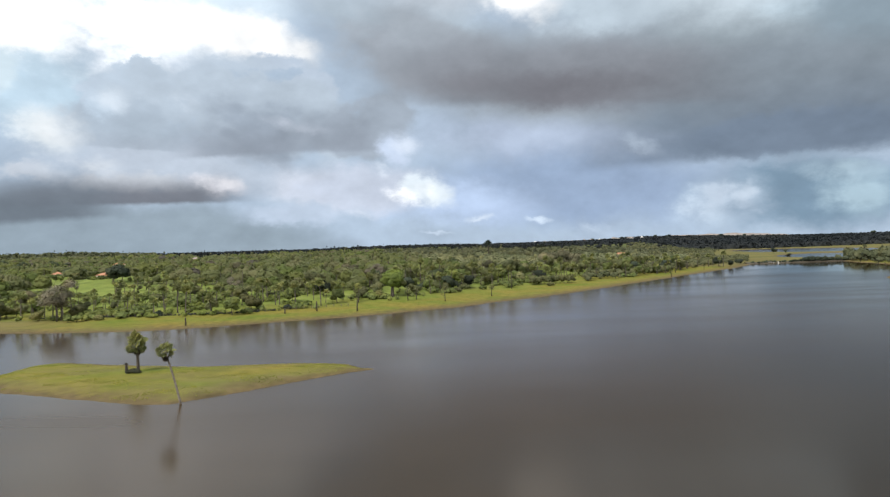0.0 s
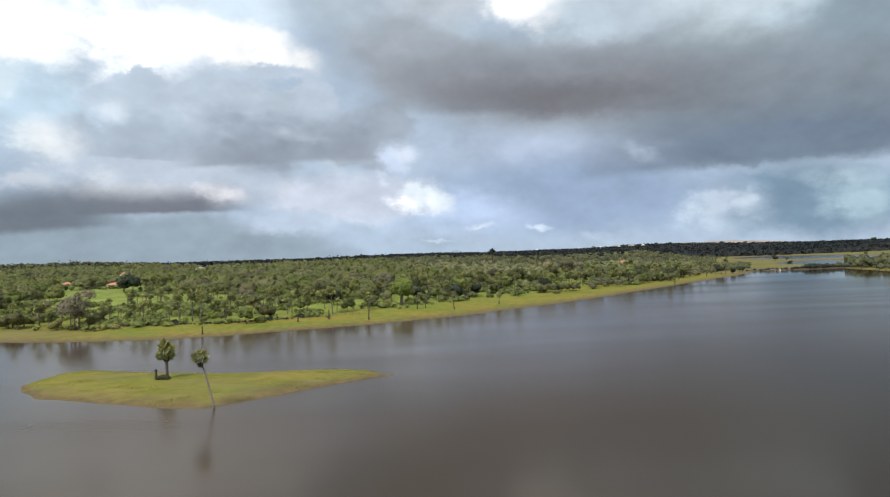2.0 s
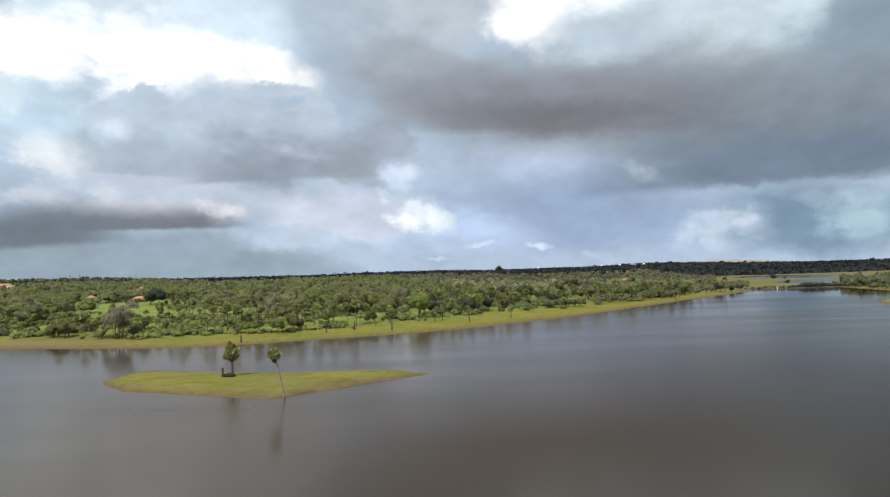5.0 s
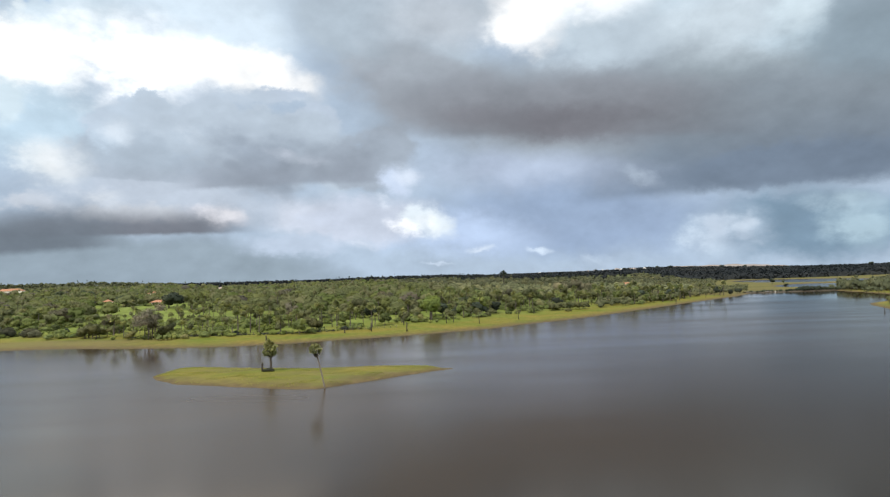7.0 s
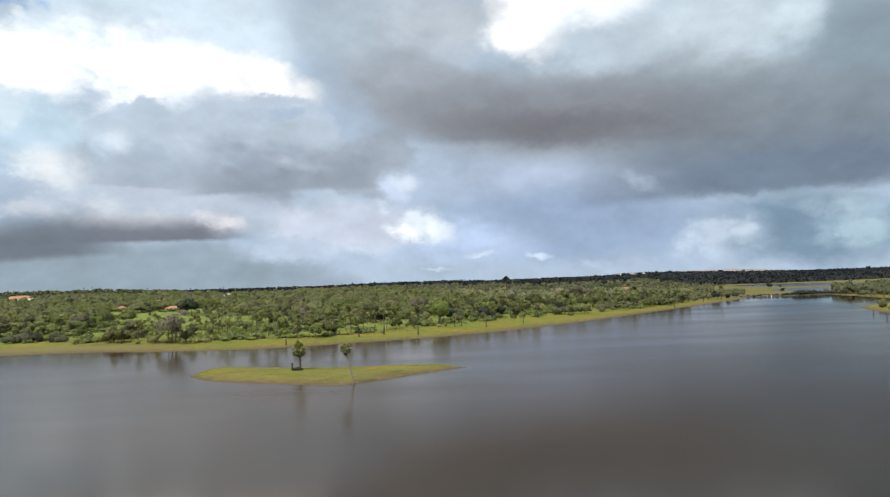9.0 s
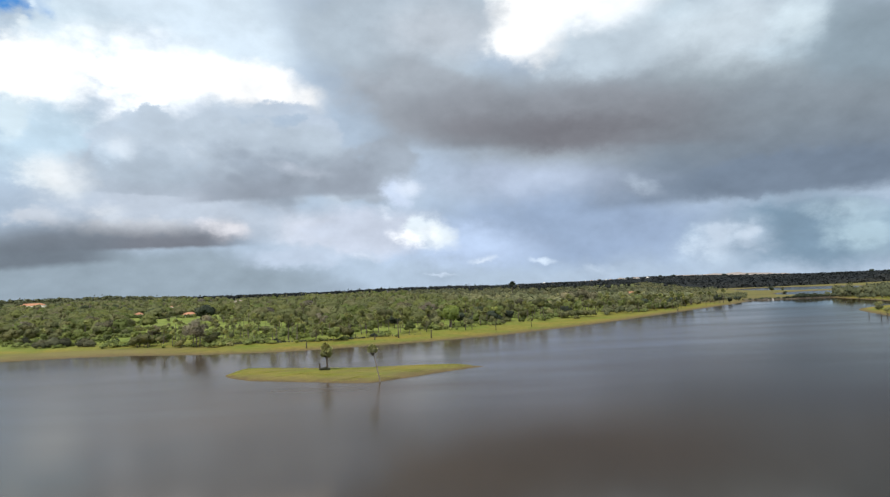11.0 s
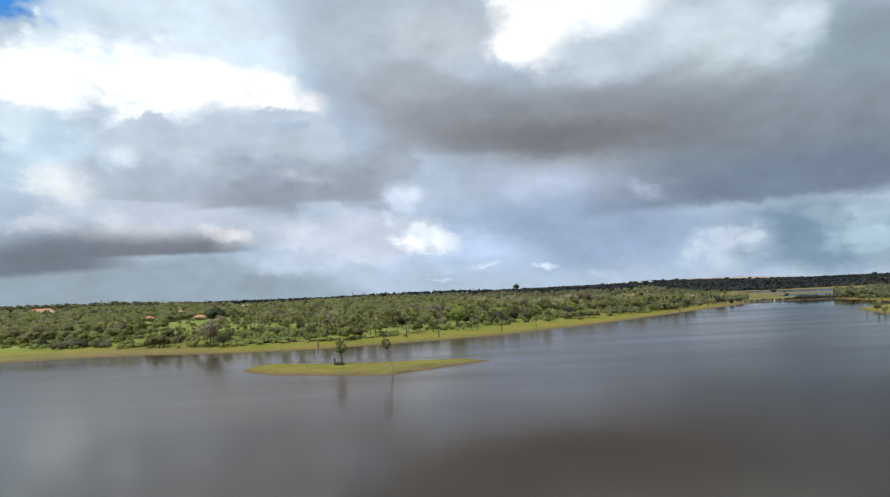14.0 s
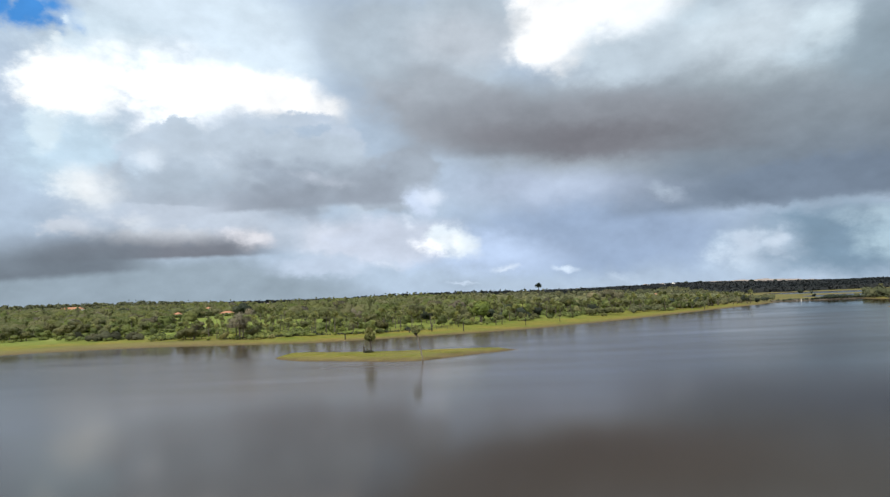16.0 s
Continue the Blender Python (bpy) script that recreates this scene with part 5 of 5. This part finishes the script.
# ---------------------------------------------------------------- fence along the wood
def fence():
    root = thing("fence", "low wooden post fence with rusty wire along the wood's edge", "fence", Matrix.Identity(4))
    post = mesh_of("post", *tube([(0, 0, -0.3), (0.01, 0, 0.7), (0, 0.01, 1.35)], (0.10, 0.09, 0.085), 6), POST_WOOD)
    line = []
    for k in range(42):
        x = -166 + 3.0 * k
        y = float(softened(x, SHORE_X, SHORE_Y, 20)) + 33
        line.append(Vector((x, y, ground_at(x, y))))
        part("post", post, root, m=Matrix.Translation(line[-1]) @ Matrix.Rotation(k * 1.3, 4, "Z"))
    for z in (0.45, 0.8, 1.15):
        part("wire", mesh_of("wire", *tube([p + Vector((0, 0, z)) for p in line], [0.02] * len(line), 4), WIRE), root)


fence()
# dark leaf clumps added to draw the dark line along the fence
fx = np.random.default_rng(72).uniform(-172, -70, 260)
fy = softened(fx, SHORE_X, SHORE_Y, 20) + 33.5 + np.random.default_rng(73).normal(scale=0.6, size=260)
woods("fence_scrub", "low strip of dark leaf clumps along the fence", np.stack([fx, fy, height(fx, fy)], -1), 0.75, 74, LEAF_DARK, 14, 0.0, 0.3, (0.6, 1.2), dense=False)


# ---------------------------------------------------------------- houses
def house(label, x, y, spin, long, deep, wall, roof, group="", tint=LIMEWASH, cover=ROOF_TILE):
    root = thing("house", label, "house", pose(x, y, ground_at(x, y) - 0.1, 0, 0, spin), group)
    a, b = long / 2, deep / 2
    part("wall", mesh_of("house_wall", *box(-a, a, -b, b, 0, wall), tint), root)
    e = 0.5
    vs = [Vector(p) for p in ((-a - e, -b - e, wall - 0.1), (a + e, -b - e, wall - 0.1), (a + e, b + e, wall - 0.1), (-a - e, b + e, wall - 0.1), (-a + b, 0, wall + roof), (a - b, 0, wall + roof))]
    vs += [v - Vector((0, 0, 0.15)) for v in vs[:4]]
    part("roof", mesh_of("house_roof", vs, [(0, 1, 5, 4), (1, 2, 5), (2, 3, 4, 5), (3, 0, 4), (0, 6, 7, 1), (1, 7, 8, 2), (2, 8, 9, 3), (3, 9, 6, 0), (9, 8, 7, 6)], cover), root)
    part("door", mesh_of("house_door", *box(-0.45, 0.45, -b - 0.06, -b + 0.02, 0, 2.1), OPENING_DARK), root)
    for k in (-0.6, 0.6):
        part("window", mesh_of("house_window", *box(k * a - 0.55, k * a + 0.55, -b - 0.05, -b + 0.02, 1.0, 2.1), OPENING_DARK), root)
    return root


house("low white farmhouse with an orange tiled hip roof", -236.7, 426.5, 12, 10, 6.5, 2.4, 1.5, "farmhouses")
house("low white farmhouse with an orange tiled roof among trees", -310.5, 491.0, 10, 6.5, 6, 2.8, 1.8, "farmhouses")
house("small farmhouse whose faded orange roof shows among treetops", -361, 679.5, 5, 10, 7, 5.5, 2.2, "farmhouses")
house("small pale farmhouse half hidden among distant treetops", -321, 789, 0, 10, 7, 6.0, 2.2, "farmhouses", LIMEWASH, FADED_TILE)
house("long white farm building with a large orange tiled roof", -710, 936, 15, 36, 12, 4.5, 3.5, "farmhouses")
house("pale long shed with a faded orange roof among trees", 179, 628, -25, 17, 7, 5.0, 2.4, "farmhouses")
rng = np.random.default_rng(61)
for k in range(16):
    az, far = radians(8.5 + 0.62 * k + rng.uniform(-0.2, 0.2)), rng.uniform(2050, 2150)
    house("small pale house of the distant village on the ridge", far * math.sin(az), far * math.cos(az), rng.uniform(0, 90), rng.uniform(9, 16), 8,
          rng.uniform(7, 10), 3.0, "village houses", LIMEWASH, FADED_TILE if k % 3 else LIMEWASH)


# ---------------------------------------------------------------- dunes and causeway
def dune(x, y, long, deep, tall, spin, seed):
    us, vs = np.meshgrid(np.linspace(-1, 1, 40), np.linspace(-1, 1, 18))
    bump = np.clip(1 - us ** 2, 0, 1) ** 0.45 * np.clip(1 - vs ** 2, 0, 1) * (1 + 0.22 * wobble(us * 6, vs * 3, 1.0, seed))
    pts = np.stack([us * long, vs * deep, bump * tall - 1], -1).reshape(-1, 3)
    idx = np.arange(us.size).reshape(us.shape)
    faces = np.stack([idx[:-1, :-1], idx[:-1, 1:], idx[1:, 1:], idx[1:, :-1]], -1).reshape(-1, 4)
    ob = new("sand_dune", mesh_of("sand_dune", pts.tolist(), faces.tolist(), SAND, True))
    ob.matrix_basis = pose(x, y, ground_at(x, y), 0, 0, spin)
    tagged(ob, "pale pinkish sand dune behind the wooded ridge", "dune", "distant dunes")


for k, (az, far, long, tall) in enumerate(((18.0, 2500, 130, 9), (20.5, 2550, 150, 12), (23.0, 2600, 170, 14), (25.4, 2640, 140, 17), (27.8, 2600, 90, 12))):
    dune(far * math.sin(radians(az)), far * math.cos(radians(az)), long, 120, tall, -az, k + 1)


def causeway():
    root = thing("causeway", "low dark earth causeway with a concrete culvert across the lake", "causeway", pose(328, 566, 0))
    xs = np.linspace(-52, 48, 60)
    prof = [(-7.5, -1.0), (-5.0, 0.9), (-0.5, 1.5), (4.5, -1.0)]
    vs = [(x, p + 0.5 * math.sin(x * 0.4), q + 0.12 * math.sin(x * 1.3) if q > 0 else q) for x in xs for p, q in prof]
    fs = [(i * 4 + j, (i + 1) * 4 + j, (i + 1) * 4 + j + 1, i * 4 + j + 1) for i in range(59) for j in range(3)]
    part("embankment", mesh_of("embankment", vs, fs, DARK_EARTH, True), root)
    part("culvert", mesh_of("culvert", *joined(box(-33, -27, -5.0, 5.0, -0.5, 0.4), box(-33.4, -32.4, -5.2, 5.2, -0.5, 1.5), box(-27.6, -26.6, -5.2, 5.2, -0.5, 1.5), box(-33, -27, -5.2, -4.6, 1.0, 1.5)), CONCRETE), root)


causeway()
marker = thing("marker_post", "small whitewashed square post by the culvert", "post", pose(304, 558.6, 0.0))
part("shaft", mesh_of("marker_shaft", *box(-0.3, 0.3, -0.3, 0.3, -0.5, 1.5), LIMEWASH), marker)
rng = np.random.default_rng(71)
for k in range(24):
    x = 283 + 4.1 * k + rng.uniform(-1.2, 1.2)
    r = rng.uniform(2.0, 3.5) if k > 9 and k % 5 else rng.uniform(0.8, 1.7)
    at = (x, 561.5 + rng.uniform(-0.6, 1.5))
    bush = shrub("shrub", "dark scrubby bush growing on the causeway", "bush", at, [((-0.5 * r, 0, 0.6 * r), (0.7 * r, 0.6 * r, 0.6 * r)), ((0.5 * r, 0, 0.7 * r), (0.7 * r, 0.7 * r, 0.7 * r))],
                 300, 0.42, LEAF_DARK, 150 + k, "bushes on the causeway", 4)
    bush.location.z = max(bush.location.z, 0.55)
for k, (x, y, s) in enumerate(((262, 548, 0.6), (268, 556, 0.7), (430, 800, 0.95), (452, 812, 0.7), (415, 740, 0.6), (242.5, 520.5, 0.8))):
    planted("tree", "lone dark tree standing on the open valley meadow", "tree", DARKS[k % 2], x, y, k, s, "trees on the meadow")

# drowned trees and the shrubby spit of the opposite shore
for k, (x, y, tall) in enumerate(((212, 281, 4.0), (200, 254, 4.6), (213, 268, 3.8), (221, 266, 4.6), (318, 420, 4.5), (326, 446, 5.0), (332, 462, 4.0), (338, 478, 5.0), (322, 434, 4.0), (343, 505, 5.0))):
    root = thing("drowned_tree", "thin dead tree standing in the shallow water", "dead tree", pose(x, y, max(-0.6, min(0.0, ground_at(x, y))), 0, 0, 40 * k), "drowned trees")
    part("limbs", bare_tree(200 + k, tall), root)
for k, (x, y, r) in enumerate(((236, 300, 1.8), (244, 318, 2.2), (262, 345, 1.5), (270, 356, 2.4))):
    shrub("shrub", "grey-green bush on the low grassy spit", "bush", (x, y), [((-0.5 * r, 0, 0.6 * r), (0.8 * r, 0.7 * r, 0.6 * r)), ((0.5 * r, 0.2, 0.8 * r), (0.7 * r, 0.7 * r, 0.7 * r))],
          240, 0.22, LEAF_OLIVE, 180 + k, "bushes on the spit", 4)
